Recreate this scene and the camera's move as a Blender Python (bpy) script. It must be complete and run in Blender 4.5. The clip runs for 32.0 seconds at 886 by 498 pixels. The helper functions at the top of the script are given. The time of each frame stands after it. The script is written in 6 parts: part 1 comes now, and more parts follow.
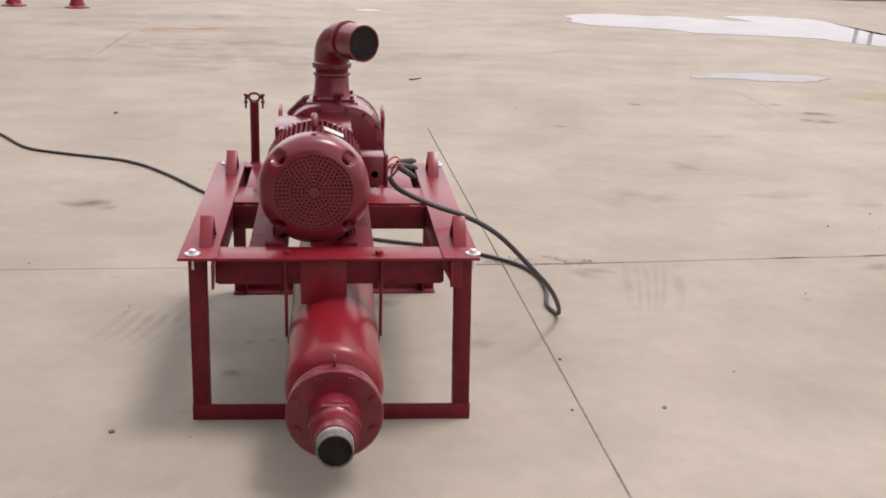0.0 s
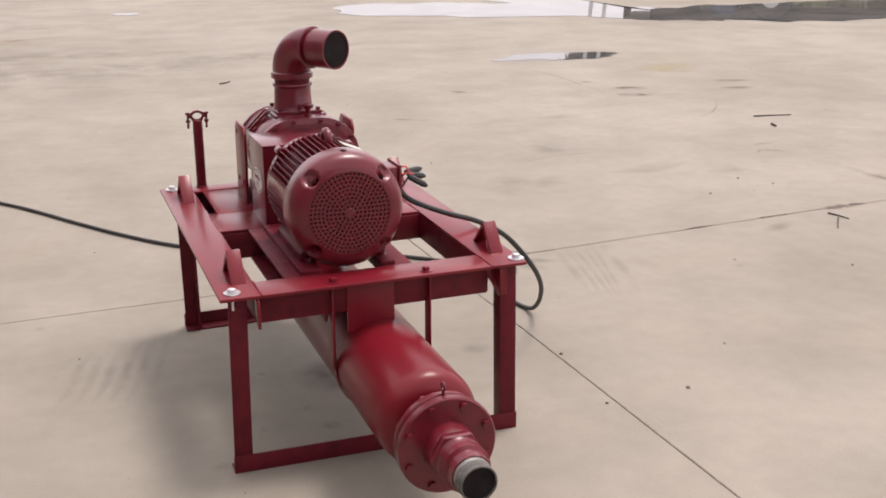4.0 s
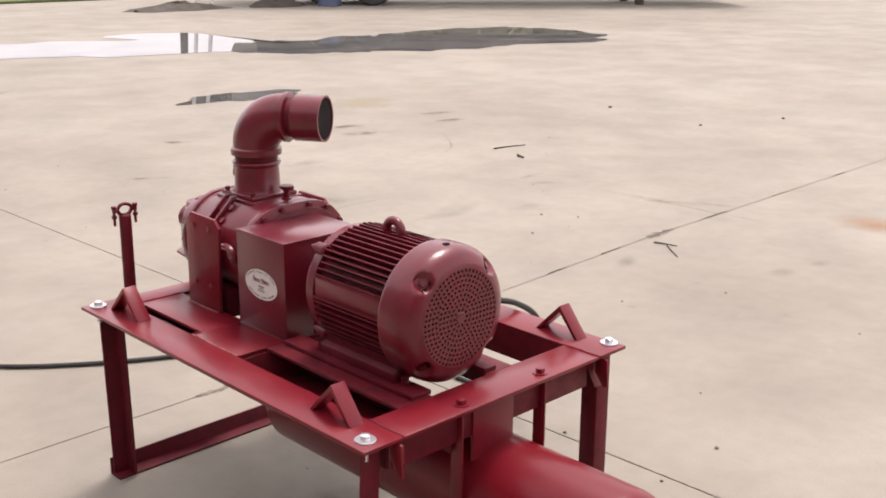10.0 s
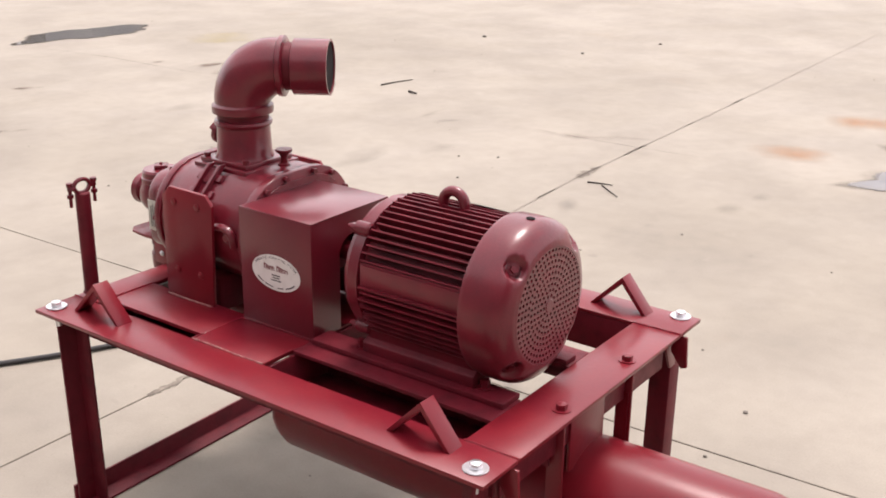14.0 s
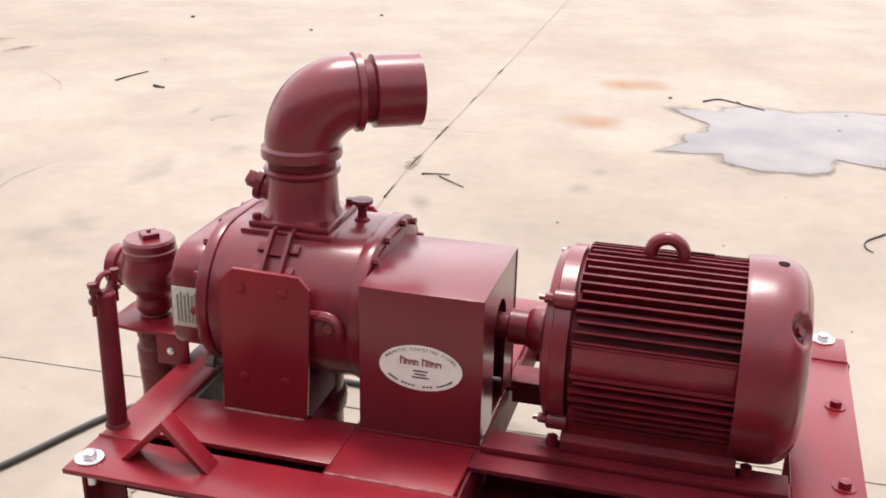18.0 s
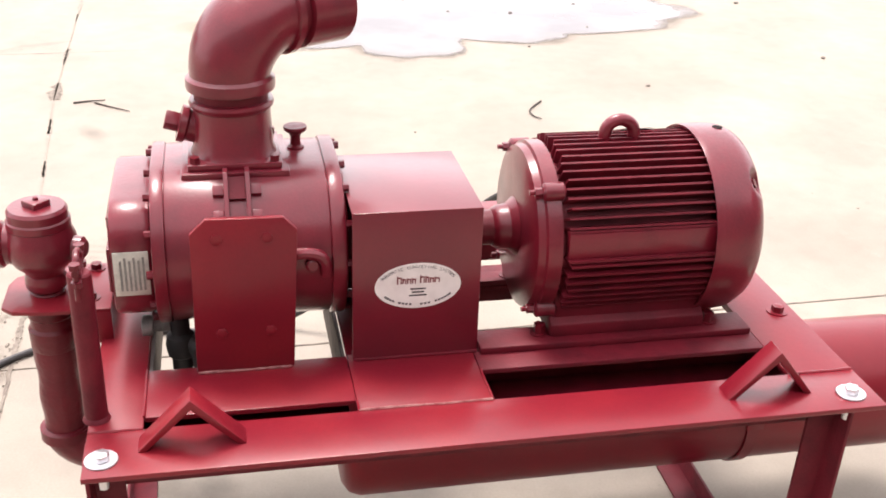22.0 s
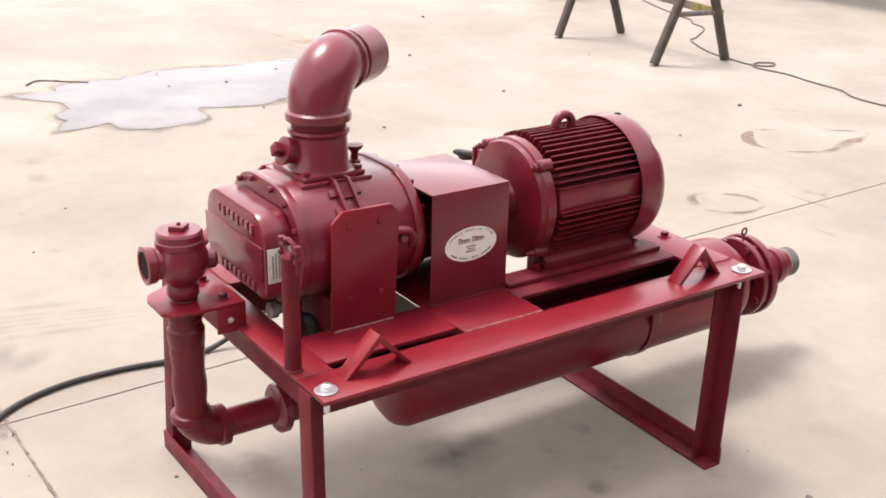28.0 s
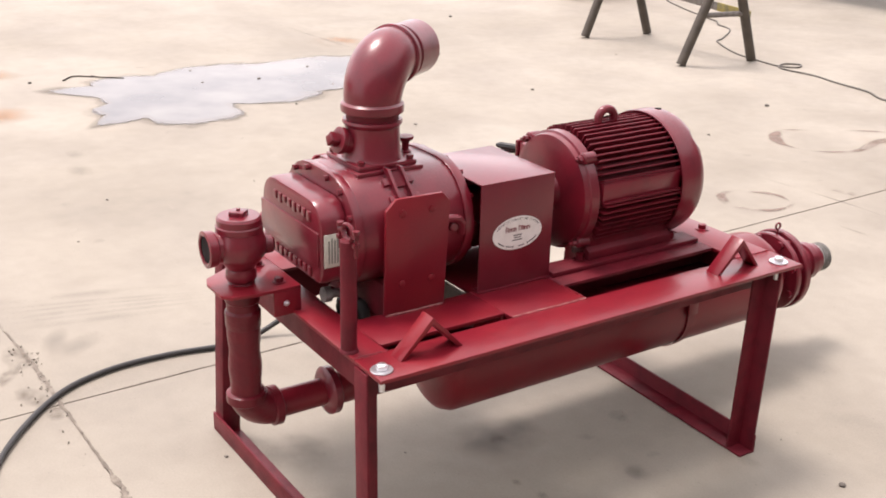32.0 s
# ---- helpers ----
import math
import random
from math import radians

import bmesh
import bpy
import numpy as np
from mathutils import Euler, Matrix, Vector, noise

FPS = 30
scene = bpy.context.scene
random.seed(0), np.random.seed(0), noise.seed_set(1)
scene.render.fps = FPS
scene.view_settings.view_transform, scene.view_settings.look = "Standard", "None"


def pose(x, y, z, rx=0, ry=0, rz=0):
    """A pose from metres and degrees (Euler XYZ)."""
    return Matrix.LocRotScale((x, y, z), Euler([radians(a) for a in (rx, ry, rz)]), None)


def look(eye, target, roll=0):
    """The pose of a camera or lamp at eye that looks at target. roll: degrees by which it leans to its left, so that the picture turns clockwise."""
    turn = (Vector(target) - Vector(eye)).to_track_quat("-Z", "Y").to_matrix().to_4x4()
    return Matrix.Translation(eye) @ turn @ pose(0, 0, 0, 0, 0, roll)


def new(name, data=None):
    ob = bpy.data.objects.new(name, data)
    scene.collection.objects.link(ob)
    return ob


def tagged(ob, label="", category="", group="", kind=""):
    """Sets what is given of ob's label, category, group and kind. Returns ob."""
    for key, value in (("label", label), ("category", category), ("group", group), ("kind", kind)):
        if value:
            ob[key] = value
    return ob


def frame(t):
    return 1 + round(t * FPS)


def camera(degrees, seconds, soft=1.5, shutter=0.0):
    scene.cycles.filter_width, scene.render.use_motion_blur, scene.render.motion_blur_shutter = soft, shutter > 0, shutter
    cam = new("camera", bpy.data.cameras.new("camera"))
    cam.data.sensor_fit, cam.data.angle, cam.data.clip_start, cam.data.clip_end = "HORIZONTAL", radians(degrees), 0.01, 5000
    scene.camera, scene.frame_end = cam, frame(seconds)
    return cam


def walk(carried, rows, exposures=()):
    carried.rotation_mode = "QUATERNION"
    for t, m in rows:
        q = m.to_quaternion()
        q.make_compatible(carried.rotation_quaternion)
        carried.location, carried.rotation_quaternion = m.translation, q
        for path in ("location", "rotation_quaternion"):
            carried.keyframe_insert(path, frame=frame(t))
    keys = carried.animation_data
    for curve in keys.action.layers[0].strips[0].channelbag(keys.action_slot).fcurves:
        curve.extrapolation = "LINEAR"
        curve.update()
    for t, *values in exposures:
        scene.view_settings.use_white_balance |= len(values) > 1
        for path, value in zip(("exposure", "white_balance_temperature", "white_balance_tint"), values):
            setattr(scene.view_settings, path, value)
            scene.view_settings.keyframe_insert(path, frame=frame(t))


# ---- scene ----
cam = camera(43.9, 32.0, soft=1.8)
PATH = [
    (0, (0.062, -0.358, 1.716), (0.268, 1.538, 1.114), 1.8),
    (0.5, (-0.015, -0.311, 1.721), (0.283, 1.568, 1.104), 2.6),
    (1, (-0.129, -0.312, 1.719), (0.239, 1.554, 1.1), 2.5),
    (1.5, (-0.261, -0.323, 1.719), (0.15, 1.538, 1.113), 1.7),
    (2, (-0.365, -0.279, 1.705), (0.037, 1.59, 1.119), 1.0),
    (2.5, (-0.488, -0.178, 1.702), (-0.069, 1.691, 1.127), 0.2),
    (3, (-0.597, -0.086, 1.712), (-0.119, 1.766, 1.126), 0.2),
    (3.5, (-0.728, -0.032, 1.715), (-0.146, 1.783, 1.11), 0.1),
    (5.5, (-1.29, 0.342, 1.708), (-0.405, 2.026, 1.091), -0.0),
    (6, (-1.372, 0.474, 1.701), (-0.418, 2.103, 1.043), 0.6),
    (6.5, (-1.513, 0.579, 1.72), (-0.434, 2.122, 1.046), 0.5),
    (7, (-1.677, 0.649, 1.735), (-0.509, 2.132, 1.074), 1.3),
    (7.5, (-1.725, 0.735, 1.719), (-0.567, 2.229, 1.065), 2.1),
    (8, (-1.734, 0.854, 1.695), (-0.6, 2.368, 1.043), 1.3),
    (8.5, (-1.753, 1.001, 1.712), (-0.602, 2.505, 1.07), 0.0),
    (9, (-1.782, 1.129, 1.724), (-0.578, 2.605, 1.112), 0.0),
    (9.5, (-1.83, 1.229, 1.739), (-0.554, 2.657, 1.16), 0.1),
    (10, (-1.877, 1.311, 1.747), (-0.537, 2.685, 1.186), 0.5),
    (10.5, (-1.902, 1.361, 1.746), (-0.51, 2.679, 1.176), 0.9),
    (11, (-1.906, 1.371, 1.722), (-0.449, 2.599, 1.113), 1.8),
    (11.5, (-1.894, 1.415, 1.736), (-0.431, 2.612, 1.083), 2.5),
    (12, (-1.859, 1.492, 1.732), (-0.473, 2.781, 1.085), 2.3),
    (12.5, (-1.828, 1.647, 1.709), (-0.493, 2.993, 1.072), 1.3),
    (13, (-1.876, 1.815, 1.723), (-0.473, 3.082, 1.069), 0.8),
    (13.5, (-1.913, 1.958, 1.707), (-0.426, 3.116, 1.039), 1.1),
    (14, (-1.894, 2.093, 1.7), (-0.367, 3.192, 1.021), 0.8),
    (14.5, (-1.864, 2.239, 1.695), (-0.304, 3.288, 1.013), 0.4),
    (16.5, (-1.955, 2.892, 1.669), (-0.204, 3.477, 0.902), 1.8),
    (17, (-1.906, 3.072, 1.665), (-0.144, 3.639, 0.907), 2.2),
    (17.5, (-1.848, 3.232, 1.674), (-0.073, 3.774, 0.93), 2.3),
    (18, (-1.849, 3.349, 1.673), (-0.048, 3.833, 0.949), 1.2),
    (18.5, (-1.874, 3.505, 1.679), (-0.039, 3.835, 0.954), -0.2),
    (19, (-1.864, 3.647, 1.668), (-0.017, 3.798, 0.915), 0.1),
    (19.5, (-1.815, 3.761, 1.66), (0.024, 3.788, 0.873), 1.2),
    (20, (-1.76, 3.855, 1.65), (0.083, 3.821, 0.875), 0.8),
    (20.5, (-1.777, 3.965, 1.657), (0.06, 3.846, 0.875), -0.1),
    (21, (-1.823, 4.107, 1.655), (-0.018, 3.824, 0.84), 0.3),
    (21.5, (-1.852, 4.151, 1.667), (-0.085, 3.77, 0.809), 2.0),
    (22, (-1.857, 4.172, 1.662), (-0.095, 3.793, 0.797), 2.0),
    (22.5, (-1.887, 4.299, 1.673), (-0.123, 3.885, 0.827), 0.6),
    (23, (-1.923, 4.463, 1.684), (-0.178, 3.923, 0.869), 0.3),
    (23.5, (-1.942, 4.543, 1.7), (-0.221, 3.891, 0.917), 2.1),
    (24, (-1.973, 4.597, 1.718), (-0.251, 3.878, 0.999), 2.7),
    (24.5, (-2.018, 4.748, 1.718), (-0.343, 3.898, 1.031), 0.4),
    (25, (-2.033, 4.861, 1.709), (-0.42, 3.925, 0.986), 1.1),
    (25.5, (-2.048, 4.908, 1.714), (-0.439, 3.991, 0.958), 3.0),
    (26, (-2.07, 4.972, 1.704), (-0.455, 4.09, 0.922), 2.6),
    (26.5, (-2.069, 5.091, 1.689), (-0.512, 4.138, 0.872), 2.2),
    (28.5, (-2.262, 5.426, 1.745), (-0.732, 4.339, 1.055), 1.8),
    (29, (-2.278, 5.477, 1.745), (-0.763, 4.356, 1.077), 2.9),
    (29.5, (-2.278, 5.485, 1.741), (-0.762, 4.377, 1.05), 3.3),
    (30, (-2.281, 5.468, 1.733), (-0.767, 4.377, 1.013), 2.3),
    (30.5, (-2.277, 5.458, 1.729), (-0.757, 4.384, 0.995), 1.3),
    (31, (-2.267, 5.467, 1.736), (-0.734, 4.408, 1.008), 1.4),
    (31.5, (-2.259, 5.48, 1.74), (-0.714, 4.434, 1.02), 1.6),
    (32, (-2.25, 5.481, 1.737), (-0.699, 4.448, 1.01), 1.5),
]
EXPOSURES = [(0.0, 0.23), (1.0, 0.23), (2.0, 0.21), (3.0, 0.22), (6.0, 0.36), (7.0, 0.44), (8.0, 0.43), (9.0, 0.53), (10.0, 0.46), (11.0, 0.44), (12.0, 0.42), (13.0, 0.54), (14.0, 0.61), (17.0, 0.84), (18.0, 0.76), (19.0, 0.68), (20.0, 0.75), (21.0, 0.85), (22.0, 1.18), (23.0, 1.08), (24.0, 0.87), (25.0, 0.83), (26.0, 0.95), (29.0, 0.89), (30.0, 0.83), (31.0, 0.82), (32.0, 0.8)]
walk(cam, [(t, look(eye, target, roll)) for t, eye, target, roll in PATH], [(t, stops, 6680, 20) for t, stops in EXPOSURES])

# ---- light ----
world = bpy.data.worlds.new("overcast_sky")
scene.world = world
world.use_nodes = True
wn, wl = world.node_tree.nodes, world.node_tree.links
sky = wn.new("ShaderNodeTexSky")
sky.sky_type = "NISHITA"
sky.sun_disc = False
sky.sun_elevation, sky.sun_rotation = radians(70), radians(74)
sky.air_density, sky.dust_density, sky.ozone_density = 1.0, 6.0, 1.0
haze = wn.new("ShaderNodeHueSaturation")
haze.inputs["Saturation"].default_value = 0.3
wl.new(sky.outputs[0], haze.inputs["Color"])
cloud = wn.new("ShaderNodeMix")
cloud.data_type = "RGBA"
cloud.inputs[0].default_value = 0.66  # an even veil of cloud over the clear sky
cloud.inputs[7].default_value = (11.5, 11.5, 11.6, 1)
wl.new(haze.outputs[0], cloud.inputs[6])
wl.new(cloud.outputs[2], wn["Background"].inputs[0])
wn["Background"].inputs[1].default_value = 0.124

sun = new("sun", bpy.data.lights.new("sun", "SUN"))
sun.data.energy, sun.data.angle, sun.data.color = 2.0, radians(17), (1.0, 0.95, 0.88)
sun.matrix_world = look((0, 0, 10), (-math.sin(radians(74)), -math.cos(radians(74)), 10 - math.tan(radians(70))))

# ---- materials ----


def material(name, base, rough=0.5, metal=0.0, vary=None, scale=30.0, fine=200.0, bump=0.0, bump_scale=120.0, spread=0.15, coat=0.0, each=0.0, gloss=0.5, ior=1.5):
    """A surface with two scales of variation: broad stains towards the colour vary, and a fine grain."""
    m = bpy.data.materials.new(name)
    m.use_nodes = True
    n, l = m.node_tree.nodes, m.node_tree.links
    b = n["Principled BSDF"]
    b.inputs["Roughness"].default_value, b.inputs["Metallic"].default_value = rough, metal
    b.inputs["Coat Weight"].default_value = coat
    b.inputs["Coat Roughness"].default_value = 0.22
    b.inputs["Specular IOR Level"].default_value = gloss
    b.inputs["IOR"].default_value = b.inputs["Coat IOR"].default_value = ior
    broad, grain = n.new("ShaderNodeTexNoise"), n.new("ShaderNodeTexNoise")
    broad.inputs["Scale"].default_value, broad.inputs["Detail"].default_value = scale, 6
    grain.inputs["Scale"].default_value, grain.inputs["Detail"].default_value = fine, 3
    geo = n.new("ShaderNodeNewGeometry")
    for t in (broad, grain):
        l.new(geo.outputs["Position"], t.inputs["Vector"])
    ramp = n.new("ShaderNodeValToRGB")
    ramp.color_ramp.elements[0].position, ramp.color_ramp.elements[1].position = 0.4, 0.72
    l.new(broad.outputs[0], ramp.inputs[0])
    mix = n.new("ShaderNodeMix")
    mix.data_type = "RGBA"
    mix.inputs[6].default_value = (*base, 1)
    mix.inputs[7].default_value = (*(vary or [c * 0.7 for c in base]), 1)
    l.new(ramp.outputs[0], mix.inputs[0])
    gr = n.new("ShaderNodeMapRange")
    gr.inputs[3].default_value, gr.inputs[4].default_value = 1 - spread, 1 + spread
    l.new(grain.outputs[0], gr.inputs[0])
    mul = n.new("ShaderNodeVectorMath")
    mul.operation = "SCALE"
    l.new(mix.outputs[2], mul.inputs[0])
    l.new(gr.outputs[0], mul.inputs["Scale"])
    col = mul.outputs[0]
    if each:
        info = n.new("ShaderNodeObjectInfo")
        er = n.new("ShaderNodeMapRange")
        er.inputs[3].default_value, er.inputs[4].default_value = 1 - each, 1 + each
        l.new(info.outputs["Random"], er.inputs[0])
        m2 = n.new("ShaderNodeVectorMath")
        m2.operation = "SCALE"
        l.new(col, m2.inputs[0])
        l.new(er.outputs[0], m2.inputs["Scale"])
        col = m2.outputs[0]
    l.new(col, b.inputs["Base Color"])
    rr = n.new("ShaderNodeMapRange")
    rr.inputs[3].default_value, rr.inputs[4].default_value = rough * 0.8, min(1, rough * 1.25)
    l.new(broad.outputs[0], rr.inputs[0])
    l.new(rr.outputs[0], b.inputs["Roughness"])
    if bump:
        bn = n.new("ShaderNodeTexNoise")
        bn.inputs["Scale"].default_value, bn.inputs["Detail"].default_value = bump_scale, 4
        l.new(geo.outputs["Position"], bn.inputs["Vector"])
        bp = n.new("ShaderNodeBump")
        bp.inputs["Strength"].default_value, bp.inputs["Distance"].default_value = bump, 0.004
        l.new(bn.outputs[0], bp.inputs["Height"])
        l.new(bp.outputs[0], b.inputs["Normal"])
    return m


RED = material("red_enamel_sheet", (0.152, 0.0072, 0.0150), 0.36, vary=(0.192, 0.0092, 0.0155), scale=5, fine=190, bump=0.07, bump_scale=70, spread=0.14, coat=0.5, ior=1.32)
GUARD = material("red_enamel_on_guard", (0.132, 0.0070, 0.0155), 0.34, vary=(0.112, 0.0068, 0.0146), scale=7, fine=190, bump=0.05, bump_scale=60, spread=0.10, coat=1.0, ior=1.38)
CAST = material("red_enamel_on_castings", (0.146, 0.0082, 0.0172), 0.34, vary=(0.102, 0.0064, 0.0135), scale=14, fine=240, bump=0.12, bump_scale=160, spread=0.18, coat=1.0, ior=1.34)
ROUGH_RED = material("red_enamel_on_threads", (0.118, 0.0058, 0.0122), 0.38, vary=(0.092, 0.0048, 0.0105), scale=24, fine=260, bump=0.45, bump_scale=70, spread=0.15, coat=0.4, ior=1.32)
# duller red whose darker tone stands in for shade on recessed and lower parts
DULL_SHADED = material("dull_shaded_red_enamel", (0.124, 0.0074, 0.0150), 0.5, vary=(0.080, 0.0052, 0.0108), scale=20, fine=240, bump=0.2, bump_scale=150, spread=0.18, ior=1.32)
DRUM = material("fresh_red_enamel_on_drum", (0.166, 0.0070, 0.0136), 0.32, vary=(0.138, 0.0062, 0.0120), scale=5, fine=160, bump=0.06, bump_scale=40, spread=0.08, coat=0.4, ior=1.32)
# near-black for pipe insides; on the holes and flange gap it paints in shade
INNER = material("near_black_inside_and_hole", (0.020, 0.017, 0.017), 0.9, vary=(0.014, 0.010, 0.010), scale=20, gloss=0.1)
ZINC = material("zinc_plated_steel", (0.72, 0.72, 0.74), 0.32, 0.9, vary=(0.62, 0.62, 0.64), scale=60, bump=0.1)
GALV = material("grey_galvanised_pipe", (0.27, 0.26, 0.245), 0.6, 0.3, vary=(0.07, 0.065, 0.06), scale=32, bump=0.4, bump_scale=90)
OXIDE = material("oxidised_pipe_thread", (0.105, 0.098, 0.088), 0.7, 0.3, vary=(0.20, 0.19, 0.175), scale=55, fine=300, bump=0.8, bump_scale=160, spread=0.35)
BLACK = material("black_rubber", (0.018, 0.017, 0.017), 0.55, vary=(0.03, 0.028, 0.027), scale=25)
PLATE = material("grey_nameplate", (0.52, 0.51, 0.44), 0.45, 0.2, vary=(0.38, 0.38, 0.33), scale=60)
PRINT = material("grey_plate_print", (0.2, 0.2, 0.18), 0.6, scale=80)
DECAL = material("white_vinyl_decal", (0.70, 0.68, 0.64), 0.4, vary=(0.62, 0.60, 0.56), scale=40, spread=0.03)
INK = material("dark_ink", (0.03, 0.028, 0.03), 0.5)
RED_INK = material("dark_red_ink", (0.15, 0.012, 0.018), 0.5)
WIRE = material("red_wire_insulation", (0.55, 0.04, 0.03), 0.4)
WORN = material("scuffed_weld_paint", (0.26, 0.11, 0.10), 0.6, vary=(0.15, 0.012, 0.018), scale=60, fine=220, bump=0.4, spread=0.3)
BARE = material("bare_grey_primer", (0.20, 0.18, 0.16), 0.6, 0.2, vary=(0.11, 0.10, 0.09), scale=18, fine=160, bump=0.3, bump_scale=60, spread=0.25)
STEEL = material("brown_mill_scale_steel", (0.080, 0.066, 0.050), 0.45, 0.25, vary=(0.052, 0.043, 0.034), scale=12, bump=0.2)
YELLOW = material("worn_yellow_paint", (0.27, 0.22, 0.06), 0.6, vary=(0.11, 0.10, 0.06), scale=18, bump=0.1)
CART_RED = material("cart_red_paint", (0.36, 0.02, 0.03), 0.45, scale=10)
BOTTLE_GREEN = material("green_gas_bottle_paint", (0.03, 0.13, 0.07), 0.4, scale=10)
BOTTLE_RED = material("maroon_gas_bottle_paint", (0.24, 0.02, 0.04), 0.4, scale=10)
SPOKE = material("pale_wheel_metal", (0.68, 0.68, 0.68), 0.35, 0.6, scale=30)
CORD = material("grey_extension_cord", (0.10, 0.09, 0.075), 0.6, scale=20)
BARK = material("dark_twig_bark", (0.045, 0.035, 0.028), 0.85, scale=60, bump=0.3, each=0.3)
PEBBLE = material("grey_pebble", (0.15, 0.13, 0.11), 0.85, scale=60, bump=0.3, each=0.5)
HEDGE = material("far_hedge_leaves", (0.15, 0.145, 0.065), 0.8, vary=(0.09, 0.09, 0.04), scale=0.8, fine=6, spread=0.35)
GRASS = material("grass_verge", (0.10, 0.13, 0.045), 0.9, vary=(0.07, 0.09, 0.03), scale=1.2, fine=40, spread=0.3)
SHED = material("grey_metal_siding", (0.20, 0.20, 0.20), 0.5, 0.1, vary=(0.16, 0.16, 0.16), scale=0.6)
BLUE = material("dark_blue_trailer_paint", (0.05, 0.07, 0.13), 0.4, scale=2)


def concrete():
    m = bpy.data.materials.new("weathered_concrete")
    m.use_nodes = True
    n, l = m.node_tree.nodes, m.node_tree.links
    b = n["Principled BSDF"]
    geo = n.new("ShaderNodeNewGeometry")

    def tex(scale, detail=6, rough=0.6, stretch=None):
        t = n.new("ShaderNodeTexNoise")
        t.inputs["Scale"].default_value, t.inputs["Detail"].default_value, t.inputs["Roughness"].default_value = scale, detail, rough
        src = geo.outputs["Position"]
        if stretch:
            mp = n.new("ShaderNodeMapping")
            mp.inputs["Scale"].default_value = stretch
            mp.inputs["Rotation"].default_value = (0, 0, radians(20))
            l.new(src, mp.inputs[0])
            src = mp.outputs[0]
        l.new(src, t.inputs["Vector"])
        return t.outputs[0]

    def ramp(src, a, c0, d, c1):
        r = n.new("ShaderNodeValToRGB")
        e = r.color_ramp.elements
        e[0].position, e[1].position = a, d
        e[0].color, e[1].color = (*c0, 1), (*c1, 1)
        l.new(src, r.inputs[0])
        return r.outputs[0]

    def blend(kind, fac, a, c):
        x = n.new("ShaderNodeMix")
        x.data_type, x.blend_type = "RGBA", kind
        if isinstance(fac, float):
            x.inputs[0].default_value = fac
        else:
            l.new(fac, x.inputs[0])
        l.new(a, x.inputs[6])
        if isinstance(c, tuple):
            x.inputs[7].default_value = (*c, 1)
        else:
            l.new(c, x.inputs[7])
        return x.outputs[2]

    col = ramp(tex(0.40, 8, 0.62), 0.33, (0.233, 0.207, 0.169), 0.66, (0.294, 0.266, 0.225))
    col = blend("MULTIPLY", 1.0, col, ramp(tex(1.7, 5, 0.5), 0.34, (0.88, 0.875, 0.87), 0.62, (1.03, 1.03, 1.02)))
    col = blend("MULTIPLY", 1.0, col, ramp(tex(11, 4, 0.5), 0.32, (0.96, 0.957, 0.95), 0.62, (1.03, 1.03, 1.02)))
    col = blend("MULTIPLY", 1.0, col, ramp(tex(150, 3, 0.6), 0.30, (0.93, 0.93, 0.92), 0.70, (1.04, 1.04, 1.04)))
    # rusty washes, few and far apart
    col = blend("MIX", ramp(tex(0.9, 5, 0.55), 0.66, (0, 0, 0), 0.82, (0.4, 0.4, 0.4)), col, (0.26, 0.18, 0.12))
    # small dark specks and pale scuffs
    col = blend("MIX", ramp(tex(75, 2, 0.5), 0.69, (0, 0, 0), 0.76, (0.45, 0.45, 0.45)), col, (0.13, 0.11, 0.09))
    col = blend("MIX", ramp(tex(5.0, 5, 0.7), 0.62, (0, 0, 0), 0.80, (0.36, 0.36, 0.36)), col, (0.33, 0.30, 0.252))
    # dark flecks
    col = blend("MIX", ramp(tex(9.0, 2, 0.4), 0.72, (0, 0, 0), 0.80, (0.35, 0.35, 0.35)), col, (0.15, 0.13, 0.11))
    l.new(col, b.inputs["Base Color"])
    rr = n.new("ShaderNodeMapRange")
    rr.inputs[3].default_value, rr.inputs[4].default_value = 0.62, 0.9
    l.new(tex(1.4), rr.inputs[0])
    l.new(rr.outputs[0], b.inputs["Roughness"])
    bp = n.new("ShaderNodeBump")
    bp.inputs["Strength"].default_value, bp.inputs["Distance"].default_value = 0.18, 0.003
    l.new(tex(60, 5, 0.6), bp.inputs["Height"])
    l.new(bp.outputs[0], b.inputs["Normal"])
    return m


CONCRETE = concrete()


